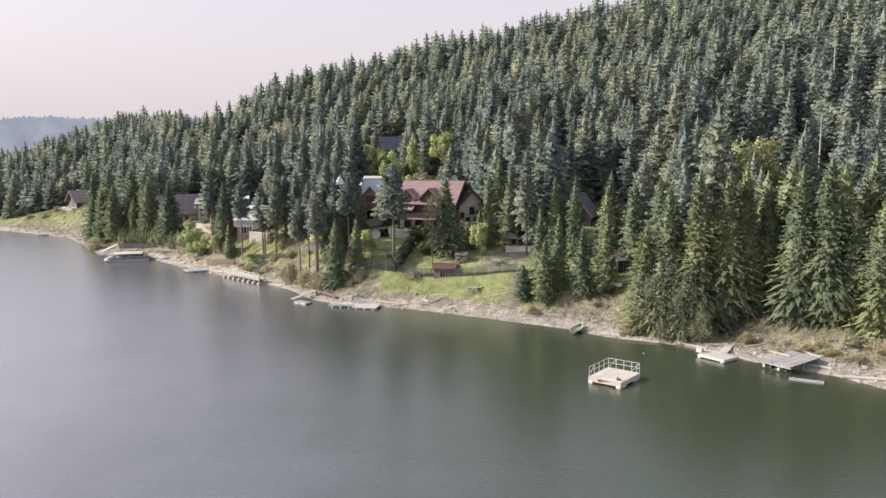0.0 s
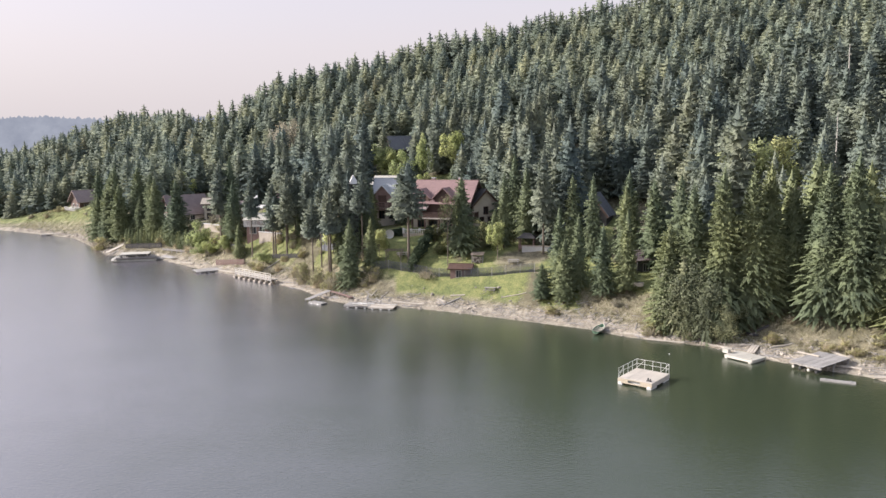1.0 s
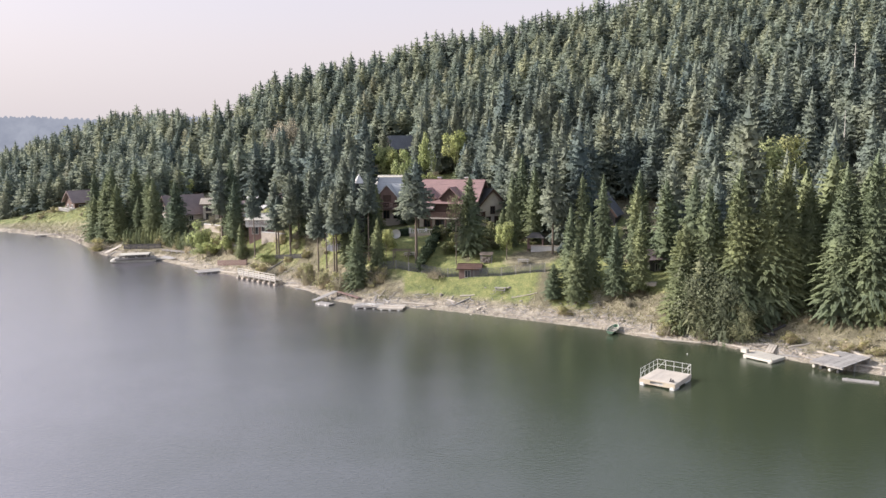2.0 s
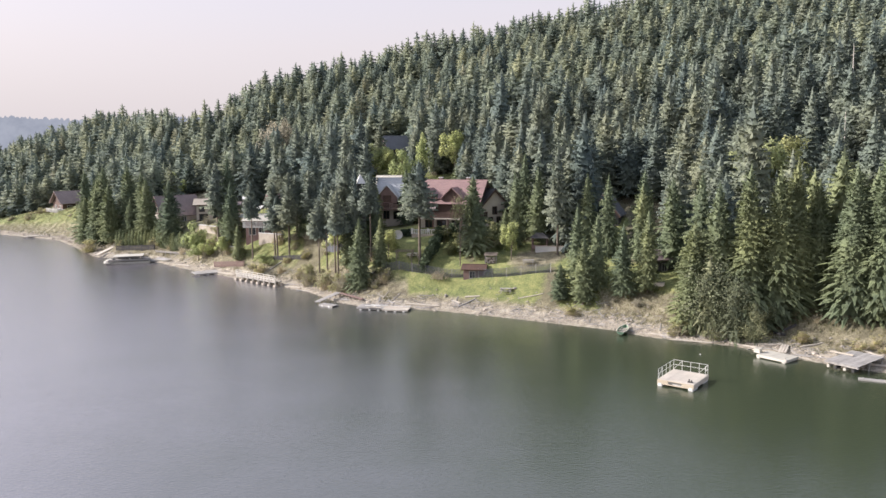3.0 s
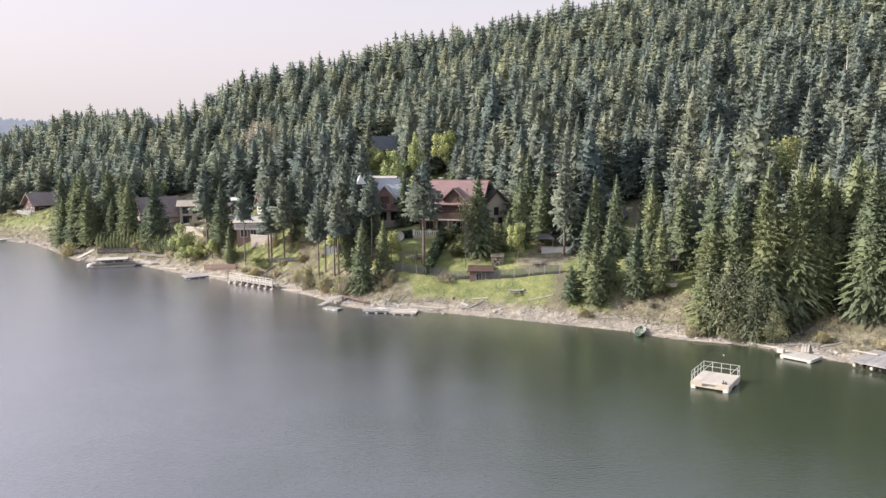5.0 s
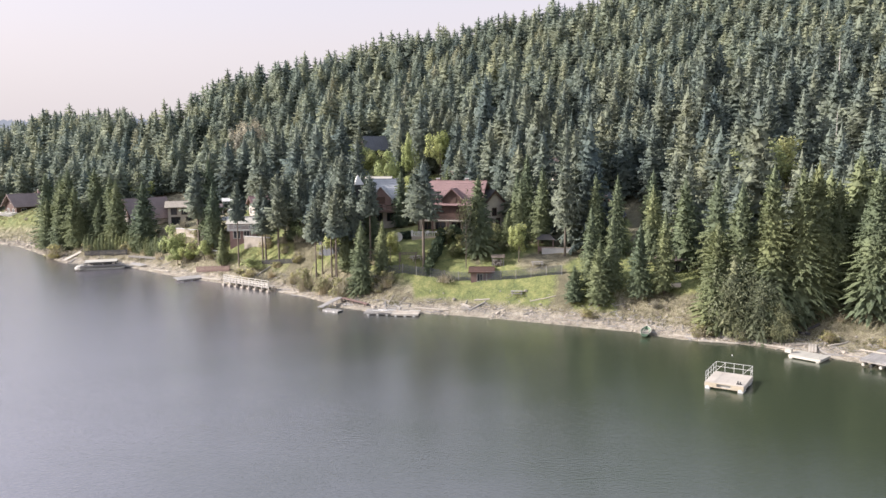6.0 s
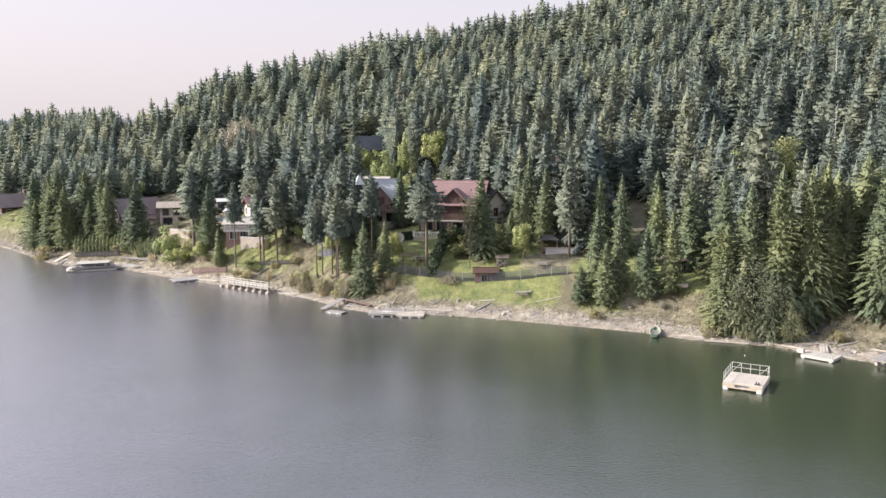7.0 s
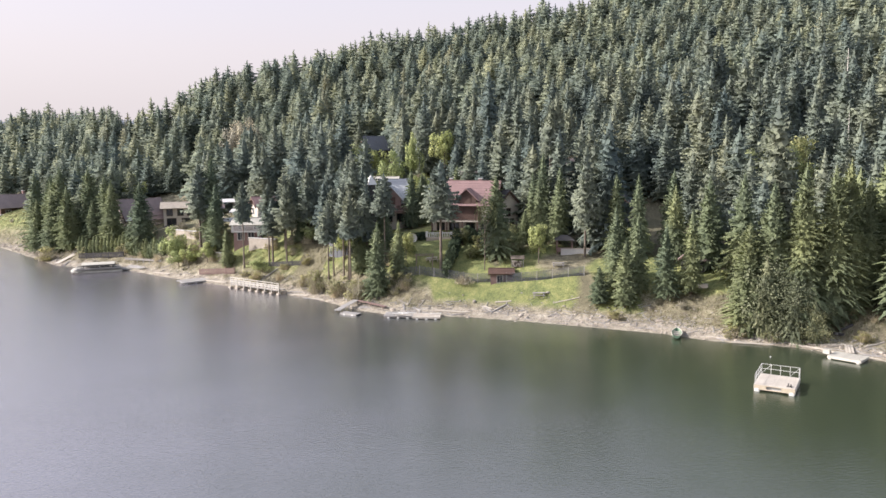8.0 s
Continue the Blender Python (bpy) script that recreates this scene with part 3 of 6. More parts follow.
for row in ((-20.2, 144.9, 13.0, 2.9), (-71.0, 203.0, 15.5, 4.3), (-104, 233.9, 20, 4.6), (-93.7, 221, 20.5, 4.6), (-84.5, 214.5, 9.6, 3.0), (-80.3, 212.0, 8.5, 2.6), (-89.6, 215.5, 10.5, 2.9), (-97.4, 225.3, 16.8, 3.8), (-79.1, 210.5, 14.5, 3.6), (6.9, 149.6, 6.2, 1.8)):
    plant(1, *row, rng)
    planted.append(row[:2])
for row in ((14.7, 139, 19.8, 2.9), (-39.2, 170.8, 13.5, 3.1), (-36.4, 168.9, 16.1, 3.1), (-28.9, 167, 12.7, 2.6), (-24.4, 162.9, 17.9, 2.7), (-21.8, 159.6, 16, 2.7), (-55.4, 187.1, 19.8, 4.2), (-32.2, 171.2, 14.7, 2.6), (-30.4, 171, 11.8, 2.4), (-27.4, 170.9, 17, 2.9), (-25.4, 167.1, 15.5, 2.6), (-19.6, 164.5, 13.4, 2.6), (-35.5, 174.9, 13.2, 2.7), (-21.4, 154.4, 17.0, 2.9), (-9.3, 144.3, 19, 3.9)):
    plant(2, *row, rng)
    planted.append(row[:2])
for row in ((8.9, 151.6, 12.7, 2.1), (10.8, 151.5, 15.9, 2.8), (12.5, 146.6, 14.4, 2.5), (19.5, 137.5, 14.5, 2.4), (22.8, 136, 14.5, 2.4), (-18.6, 165, 11.8, 2.2), (-22.8, 154.2, 11.5, 2.4), (-20.9, 156.0, 15.4, 2.6), (-18.2, 157, 11.2, 2.3), (-18.9, 161.8, 12.8, 2.3), (-8.6, 170.5, 10, 2.2), (-11.6, 167.5, 12.2, 2.4), (-9.4, 168.6, 11, 2.2), (-17.8, 166.6, 10, 2.3), (-18.6, 159.2, 12.0, 2.2), (-91, 216.5, 16, 3.6), (-86, 217.5, 17, 3.8), (-81.5, 214.5, 15, 3.4), (-95.5, 219.5, 16, 3.8), (-98.5, 229.5, 18, 3.8), (-101.5, 227, 14, 3.4), (-0.5, 178, 9, 2.2), (-16.4, 146.2, 9.8, 1.9)):
    plant(0, *row, rng)
    planted.append(row[:2])
for row in ((-45.2, 174.6, 18, 2.6), (-40.0, 172.4, 16, 2.6), (-36.8, 172.6, 15.5, 2.8), (-25.6, 155.6, 18.5, 2.4), (-23.6, 158.2, 19.5, 2.6), (-27.4, 158.0, 17, 2.3), (-24.8, 153.2, 16.5, 2.2), (-18.4, 151.0, 17.0, 2.8), (14.2, 157.5, 24, 3.0), (15.6, 159.0, 25, 3.1), (19.5, 163, 21, 2.6), (22.5, 172, 19, 2.5), (17.6, 170, 20, 2.5), (-24.6, 150.6, 18.5, 2.7), (-28.4, 153.4, 17.5, 2.7)):
    plant(4, *row, rng)
    planted.append(row[:2])


def wood_sites():
    """Jittered sites over the wooded slope, thinned out of gardens and off the beach."""
    rng = np.random.default_rng(23)
    step = 6.3
    gx, gy = np.meshgrid(np.arange(-330, 235, step), np.arange(88, 450, step * 0.9))
    gx = gx + (np.arange(gx.shape[0]) % 2)[:, None] * step / 2
    x, y = (gx + rng.uniform(-2.5, 2.5, gx.shape)).ravel(), (gy + rng.uniform(-2.5, 2.5, gy.shape)).ravel()
    bearing = np.degrees(np.arctan2(x + 12, y - 3))
    crest = np.interp(x, [-160, -97, -70], [430, 305, 348])
    keep = (shore_distance(x, y) > np.where(x < -100, 17, 11)) & (open_ground(x, y) < 0.4) & (bearing > -37) & (bearing < 36) & (y < crest + 9)
    px, py = np.array(planted).T
    keep &= (y > 205) | (rng.random(len(x)) < 0.78)
    keep &= np.min(np.hypot(x[:, None] - px, y[:, None] - py), axis=1) > 2.6
    return x[keep], y[keep]


wx, wy = wood_sites()
wh = 17.6 - 4.6 * ease(170, 260, wy) + 2.0 * np.sin(wx * 0.045 + 1.0) * np.cos(wy * 0.05) + rng.normal(0, 1, len(wx)) * (2.8 - 0.9 * ease(190, 280, wy))
wh = np.clip(wh, 7, 24)
# young growth in front of the pale-leaved trees, the leafless beeches and the upper clearing
wh = np.where(np.hypot((wx - 54) / 9, (wy - 142) / 7.5) < 1, wh * 0.52, wh)
wh = np.where(np.hypot((wx + 50.5) / 5.5, (wy - 241) / 11) < 1, wh * 0.66, wh)
wh = np.where(np.hypot((wx + 6) / 12, (wy - 189) / 10) < 1, wh * 0.62, wh)
order = np.argsort(np.hypot(wx + 12, wy - 3))
SINGLE = 245
for i in order[:SINGLE]:
    kind = 5 if math.hypot(wx[i] + 12, wy[i] - 3) < 116 else 0 if math.hypot(wx[i] + 12, wy[i] - 3) < 130 else 3
    plant(kind, wx[i], wy[i], wh[i], wh[i] * rng.uniform(0.195, 0.265), rng)


def build_far_wood():
    rng = np.random.default_rng(3)
    mid = [spruce_arrays(100 + i, 138, 5, 0.04, 0.45, 0.95 + 0.1 * (i % 3), 0.03) for i in range(8)]
    far = [spruce_arrays(130 + i, 88, 4, 0.04, 0.45, 0.95 + 0.1 * (i % 3), 0.0) for i in range(8)]
    tv, tf = trunk_arrays(0.6, 0.010, 4)
    tn = tv * (1, 1, 0) / 0.01 + (0, 0, 0.01)
    V, F, I, T, N, n = [], [], [], [], [], 0
    rest = order[SINGLE:]
    hz = height(wx[rest], wy[rest]) - 0.15
    for k, i in enumerate(rest):
        cv, cf, cn = (mid if k < 700 else far)[rng.integers(8)]
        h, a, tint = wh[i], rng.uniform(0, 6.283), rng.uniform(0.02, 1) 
        w = h * rng.uniform(1.55, 2.35)
        c, s = math.cos(a), math.sin(a)
        for pv, pf, pn, mi in ((cv, cf, cn, 0), (tv, tf, tn, 1)):
            V.append(np.stack([wx[i] + w * (pv[:, 0] * c - pv[:, 1] * s), wy[i] + w * (pv[:, 0] * s + pv[:, 1] * c), hz[k] + h * pv[:, 2]], -1))
            F.append(pf + n)
            I.append(np.full(len(pf), mi))
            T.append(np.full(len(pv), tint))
            turned = np.stack([(pn[:, 0] * c - pn[:, 1] * s) / w, (pn[:, 0] * s + pn[:, 1] * c) / w, pn[:, 2] / h], -1)
            N.append(turned / np.linalg.norm(turned, axis=1)[:, None])
            n += len(pv)
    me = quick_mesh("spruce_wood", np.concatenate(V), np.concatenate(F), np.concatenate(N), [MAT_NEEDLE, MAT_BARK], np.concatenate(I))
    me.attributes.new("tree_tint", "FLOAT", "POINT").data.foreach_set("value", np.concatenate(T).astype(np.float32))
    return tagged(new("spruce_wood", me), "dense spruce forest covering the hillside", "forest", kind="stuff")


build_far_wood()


def snag_mesh(seed):
    """A dead spruce: a bare tapering stem of height 1 with broken branch stubs."""
    r = random.Random(seed)
    s = Shape().tube([(0, 0, -0.03), (0.004, 0, 0.3), (-0.003, 0.003, 0.65), (0.002, 0, 1.0)], [0.014, 0.010, 0.007, 0.002], 7)
    for i in range(26):
        z, a = r.uniform(0.3, 0.95), r.uniform(0, 6.283)
        L = r.uniform(0.02, 0.075) * (1.25 - z)
        s.tube([(0, 0, z), (L * math.cos(a), L * math.sin(a), z - L * 0.25)], [0.0026, 0.0008], 4)
    return s.mesh("trunk")


SNAG = snag_mesh(5)
for x, y, h in ((80.5, 165.0, 24.0), (72.5, 152.5, 15.0)):
    dead = thing("dead_spruce", "dead grey spruce stem with broken branch stubs", "tree", pose(x, y, float(height(x, y)) - 0.1, 0, 1.5, 40 * h) @ Matrix.Diagonal((h, h, h, 1)), "dead stems")
    part("trunk", SNAG, MAT_BLEACHED, dead)


def leaf_tree_mesh(seed, lobes, leaves, size, flat=1.0, low=0.15):
    """A crown of height 1: small leaf tufts round several uneven lobes."""
    rng = np.random.default_rng(seed)
    cen = np.stack([rng.normal(0, 0.16, lobes), rng.normal(0, 0.16, lobes), rng.uniform(low + 0.12, 0.86, lobes)], -1)
    rad = rng.uniform(0.10, 0.2, lobes) * (1.15 - 0.5 * cen[:, 2])
    w = rad ** 2 / np.sum(rad ** 2)
    pick = rng.choice(lobes, leaves, p=w)
    d = rng.normal(0, 1, (leaves, 3))
    d /= np.linalg.norm(d, axis=1)[:, None]
    p = cen[pick] + d * (rad[pick] * rng.uniform(0.45, 1.1, leaves))[:, None] * np.array([1, 1, flat])
    a = rng.normal(0, 1, (leaves, 3))
    a /= np.linalg.norm(a, axis=1)[:, None]
    b = np.cross(a, rng.normal(0, 1, (leaves, 3)))
    b /= np.linalg.norm(b, axis=1)[:, None]
    s = (size * rng.uniform(0.6, 1.4, leaves))[:, None]
    V = np.stack([p - a * s, p + b * s * 0.7, p + a * s, p - b * s * 0.7], 1).reshape(-1, 3)
    V[:, 2] = np.maximum(V[:, 2], 0.0)
    q = np.arange(leaves)[:, None] * 4
    up = np.sum(np.cross(a, b) * d, 1) < 0
    F = np.where(up[:, None, None], np.stack([q + [0, 1, 2], q + [0, 2, 3]], 1), np.stack([q + [0, 2, 1], q + [0, 3, 2]], 1)).reshape(-1, 3)
    around = p - np.array([0, 0, 0.45])
    N = d * 0.55 + around / np.linalg.norm(around, axis=1)[:, None] * 0.6
    return V, F, np.repeat(N / np.linalg.norm(N, axis=1)[:, None], 4, axis=0)


def limbs(seed, n=7, top=0.75, r=0.02):
    rng = random.Random(seed)
    s = Shape().tube([(0, 0, -0.03), (0.01, 0, 0.2), (0, 0.01, 0.45), (0.01, 0, top)], [r, r * 0.75, r * 0.5, r * 0.15])
    for i in range(n):
        z, a, L = rng.uniform(0.15, top * 0.85), rng.uniform(0, 6.28), rng.uniform(0.15, 0.3)
        c, q = math.cos(a), math.sin(a)
        s.tube([(0, 0, z), (c * L * 0.5, q * L * 0.5, z + L * 0.45), (c * L, q * L, z + L * 1.0)], [r * 0.35, r * 0.22, r * 0.06], 5)
    return s.mesh("trunk")


def twig_bush_mesh(seed, n=150, arch=0.75):
    """Arching bare twigs from one stool, height 1."""
    rng = np.random.default_rng(seed)
    V, F = [], []
    for i in range(n):
        a, spread, L = rng.uniform(0, 6.283), rng.uniform(0.1, 0.75), rng.uniform(0.5, 1.05)
        c, s = math.cos(a), math.sin(a)
        q = np.array([0, 0.35, 0.7, 1.0])
        r = spread * q ** 1.2 * L
        z = L * (1.05 * q - arch * spread * q ** 2.2)
        w = 0.010 * (1.2 - q)
        base = rng.normal(0, 0.12, 2)
        k = len(V)
        t = rng.uniform(0, 3.14)
        for j in range(4):
            x, y = base[0] + r[j] * c, base[1] + r[j] * s
            V += [(x - w[j] * math.sin(t), y + w[j] * math.cos(t), max(z[j], 0)), (x + w[j] * math.sin(t), y - w[j] * math.cos(t), max(z[j], 0))]
        for j in range(3):
            p = k + 2 * j
            F += [(p, p + 1, p + 3), (p, p + 3, p + 2)]
    return np.array(V), np.array(F)


LEAF = [quick_mesh("crown", *leaf_tree_mesh(200 + i, 24, 3500, 0.021), mats=[MAT_LIME]) for i in range(3)]
LEAF_PALE = [quick_mesh("crown", *leaf_tree_mesh(210 + i, 26, 3900, 0.020, 0.9), mats=[MAT_PALELEAF]) for i in range(2)]
LIMB = [limbs(300 + i) for i in range(3)]
BUSH = [quick_mesh("foliage", *leaf_tree_mesh(220 + i, 14, 1100, 0.026, 0.9, 0.0), mats=[MAT_STRAWLEAF]) for i in range(3)]
TWIGS = [quick_mesh("brushwood", *twig_bush_mesh(240 + i), mats=[MAT_TWIG]) for i in range(3)]


def leaf_tree(x, y, h, r, i, name="birch_tree", label="young birch in light green spring leaf"):
    w = r / 0.36
    ob = thing(name, label, "tree", pose(x, y, float(height(x, y)) - 0.05, 0, 0, 77 * i) @ Matrix.Diagonal((w, w, h, 1)), "spring-green trees")
    part("trunk", LIMB[i % 3], MAT_BARK, ob)
    part("crown", LEAF_PALE[i % 2] if x > 50 else LEAF[i % 3], MAT_LIME, ob)
    return ob


def bush(x, y, h, r, i, leafy=0.5):
    w = r / 0.5
    ob = thing("bush", "straw-coloured shore bush just coming into leaf" if leafy else "bare tangled shore bush of dry twigs", "bush", pose(x, y, float(height(x, y)) - 0.05, 0, 0, 53 * i) @ Matrix.Diagonal((w, w, h, 1)), "shore bushes")
    part("brushwood", TWIGS[i % 3], MAT_TWIG, ob)
    if leafy:
        part("foliage", BUSH[i % 3], MAT_STRAWLEAF, ob)
    return ob


for i, row in enumerate(((6.6, 139.2, 7.4, 1.7), (-61.4, 189.8, 8.6, 2.3), (-60.2, 187.2, 4.6, 1.8), (-53.5, 182.4, 5, 1.9), (-57.4, 185.6, 4.4, 1.8), (-19.6, 218, 9.0, 3.6), (-15.6, 212, 8.0, 2.8), (-12.6, 197, 10.5, 2.9), (-7.4, 199, 14, 1.6), (0.4, 201, 12.5, 2.7), (2.4, 203, 10, 1.9), (-7.5, 189, 6, 2.4), (50.4, 148.2, 12.0, 3.6), (55.2, 149.6, 13.8, 4.6), (60.8, 151, 12.2, 4.6), (-25.2, 159.6, 6.2, 2.0), (-31.2, 169.5, 5.5, 2.2), (-42.0, 171.0, 3.4, 1.9), (-15.0, 147.6, 5.5, 1.6), (-80, 238, 9, 3))):
    leaf_tree(*row, i)
BARE = [quick_mesh("crown", *leaf_tree_mesh(280 + i, 20, 3000, 0.015, 1.1), mats=[MAT_TWIG]) for i in range(2)]
for i, row in enumerate(((-51.5, 252.5, 14.5, 3.4), (-48.2, 254, 13, 2.8), (-54.6, 254.5, 13.5, 3.0), (-52.5, 258, 15, 3.0))):
    w_ = row[3] / 0.36
    bare_tree = thing("beech_tree", "leafless straw-brown beech on the wooded slope", "tree", pose(row[0], row[1], float(height(row[0], row[1])) - 0.05, 0, 0, 61 * i) @ Matrix.Diagonal((w_, w_, row[2], 1)), "leafless beeches")
    part("trunk", LIMB[i % 3], MAT_BARK, bare_tree)
    part("crown", BARE[i % 2], MAT_TWIG, bare_tree)
for i, row in enumerate(((30.5, 107.6, 1.8, 1.6, 1), (26.5, 110.5, 2.2, 2.2, 1), (-23.5, 146.5, 4.5, 2.8, 1), (-27, 151, 4, 2.5, 1), (-30.5, 155, 5, 2.4, 1), (-58, 186, 3.5, 1.8, 1), (-42.5, 168.5, 2.6, 1.8, 1), (-96, 214, 4, 3.4, 1), (-16, 143, 2.2, 2, 0), (-6, 140.5, 2, 2.6, 0), (14, 123, 1.2, 2.0, 1), (-33, 160, 2, 2.2, 0), (48, 96, 1.1, 1.6, 1), (51, 97, 1.4, 2.0, 1), (53.5, 93.5, 2.2, 2.2, 1), (50, 93, 1.3, 1.6, 1), (-40, 166, 1.6, 2, 0))):
    bush(row[0], row[1], row[2], row[3], i, row[4])


SHRUB = [quick_mesh("foliage", *leaf_tree_mesh(290 + i, 16, 1500, 0.024, 0.9, 0.0), mats=[MAT_OLIVE]) for i in range(2)]
for i, row in enumerate(((-4.6, 149.6, 3.6, 1.7), (-2.2, 147.4, 3.8, 1.9), (0.8, 149.0, 4.4, 2.1), (3.4, 147.6, 3.2, 1.8), (5.4, 145.6, 1.9, 1.4), (4.2, 151.4, 4.0, 2.0), (-4.0, 145.6, 2.6, 1.4), (-16.6, 144.4, 2.2, 1.5), (-0.2, 145.2, 2.4, 1.3), (8.8, 147.8, 2.6, 1.7))):
    sb = thing("shrub", "leafy green garden shrub below the villa", "bush", pose(row[0], row[1], float(height(row[0], row[1])) - 0.05, 0, 0, 47 * i) @ Matrix.Diagonal((row[3] / 0.36, row[3] / 0.36, row[2], 1)), "garden shrubs")
    part("trunk", LIMB[i % 3], MAT_BARK, sb)
    part("foliage", SHRUB[i % 2], MAT_OLIVE, sb)


def grass_tufts(n=7000):
    rg = np.random.default_rng(31)
    x, y = rg.uniform(-150, 55, n * 14), rg.uniform(88, 300, n * 14)
    d = shore_distance(x, y)
    keep = (d > 3) & (d < np.where(x < -100, 24, 11)) & ((x < -14) | (x > 13))
    x, y = x[keep][:n], y[keep][:n]
    V = []
    for k in range(6):
        a, L = rg.uniform(0, 6.283, len(x)), rg.uniform(0.15, 0.45, len(x))
        bx, by = x + rg.normal(0, 0.2, len(x)), y + rg.normal(0, 0.2, len(x))
        z = height(bx, by) - 0.05
        w = 0.05
        V.append(np.stack([np.stack([bx - w * np.sin(a), by + w * np.cos(a), z], -1), np.stack([bx + w * np.sin(a), by - w * np.cos(a), z], -1), np.stack([bx + 0.5 * L * np.cos(a), by + 0.5 * L * np.sin(a), z + L], -1)], 1).reshape(-1, 3))
    V = np.concatenate(V)
    return tagged(new("grass_tufts", quick_mesh("grass_tufts", V, np.arange(len(V)).reshape(-1, 3), mats=[MAT_GRASS])), "dry straw and green grass tufts on the bank", "grass", kind="stuff")


grass_tufts()


# slim birch with a pale stem
BIRCH = quick_mesh("crown", *leaf_tree_mesh(270, 16, 900, 0.014, 1.2, 0.42), mats=[MAT_OLIVE])
bt = thing("birch_tree", "slim birch with thin yellowish spring leaves", "tree", pose(-2.2, 141.6, float(height(-2.2, 141.6)) - 0.1) @ Matrix.Diagonal((5.0, 5.0, 15, 1)), "spring-green trees")
part("trunk", LIMB[2], MAT_BARK, bt)
part("crown", BIRCH, MAT_LIME, bt)


def scatter_bushes(n, x0, x1, lo, hi, seed, tall):
    rg = np.random.default_rng(seed)
    made = 0
    while made < n:
        t = rg.uniform(0, 1)
        x = x0 + (x1 - x0) * t
        y = float(np.interp(x, SX, SY)) + rg.uniform(lo, hi) * 1.5
        d = float(shore_distance(np.array(x), np.array(y)))
        if d < lo or d > hi:
            continue
        r = rg.uniform(0.7, 1.7) * tall
        bush(x, y, r * rg.uniform(1.0, 1.7), r, made + seed, 1 if rg.random() < 0.65 else 0)
        made += 1


scatter_bushes(46, -62, -15, 4.0, 13, 61, 1.0)
scatter_bushes(16, -112, -64, 4.0, 9, 62, 1.1)
scatter_bushes(14, -150, -110, 8.0, 22, 63, 1.0)
scatter_bushes(18, 14, 52, 5.0, 11, 64, 0.8)

# weeping willows at the water's edge
WILLOW = [quick_mesh("crown", *leaf_tree_mesh(260 + i, 26, 4600, 0.012, 1.25, 0.0), mats=[MAT_WEEPING]) for i in range(2)]
DROOP = quick_mesh("outer_foliage", *spruce_arrays(266, 230, 12, 0.0, 1.2, 1.75, 0.25), mats=[MAT_WEEPING])
for i, row in enumerate(((33.2, 107.4, 9.5, 3.4), (30.4, 109.6, 11.5, 3.6), (35.2, 105.6, 6.0, 2.4))):
    wl = thing("willow", "pale olive weeping tree with branches drooping over the beach", "tree", pose(row[0], row[1], float(height(row[0], row[1])) - 0.1, 0, 0, 40 * row[2]) @ Matrix.Diagonal((row[3] / 0.36, row[3] / 0.36, row[2], 1)), "willows")
    part("trunk", TRUNK, MAT_BARK, wl)
    part("crown", WILLOW[i % 2], MAT_WEEPING, wl)
    part("outer_foliage", DROOP, MAT_WEEPING, wl)


# ---------------------------------------------------------------- buildings
def gz_(x, y):
    return float(height(x, y))


def holed_wall(s, x0, x1, z0, z1, holes, thick, m):
    """A wall along x with rectangular openings (x0, x1, z0, z1) cut through it."""
    us = sorted({x0, x1, *[v for h in holes for v in h[:2]]})
    vs = sorted({z0, z1, *[v for h in holes for v in h[2:4]]})
    for a, b in zip(us, us[1:]):
        for c, d in zip(vs, vs[1:]):
            if not any(h[0] <= (a + b) / 2 <= h[1] and h[2] <= (c + d) / 2 <= h[3] for h in holes):
                s.box(a, b, 0, thick, c, d, m)


def add_window(parent, x0, x1, z0, z1, m, frame_mat, thick, name="window"):
    f = Shape()
    t = 0.09
    for bx in ((x0 - t, x0 + 0.02, z0 - t, z1 + t), (x1 - 0.02, x1 + t, z0 - t, z1 + t), (x0, x1, z0 - t, z0 + 0.02), (x0, x1, z1 - 0.02, z1 + t), ((x0 + x1) / 2 - 0.03, (x0 + x1) / 2 + 0.03, z0, z1)):
        f.box(bx[0], bx[1], -0.05, thick * 0.55, bx[2], bx[3], m)
    w = part(name, f, frame_mat, parent)
    part("pane", Shape().box(x0, x1, thick * 0.42, thick * 0.5, z0, z1, m), MAT_GLASS, w)
    return w


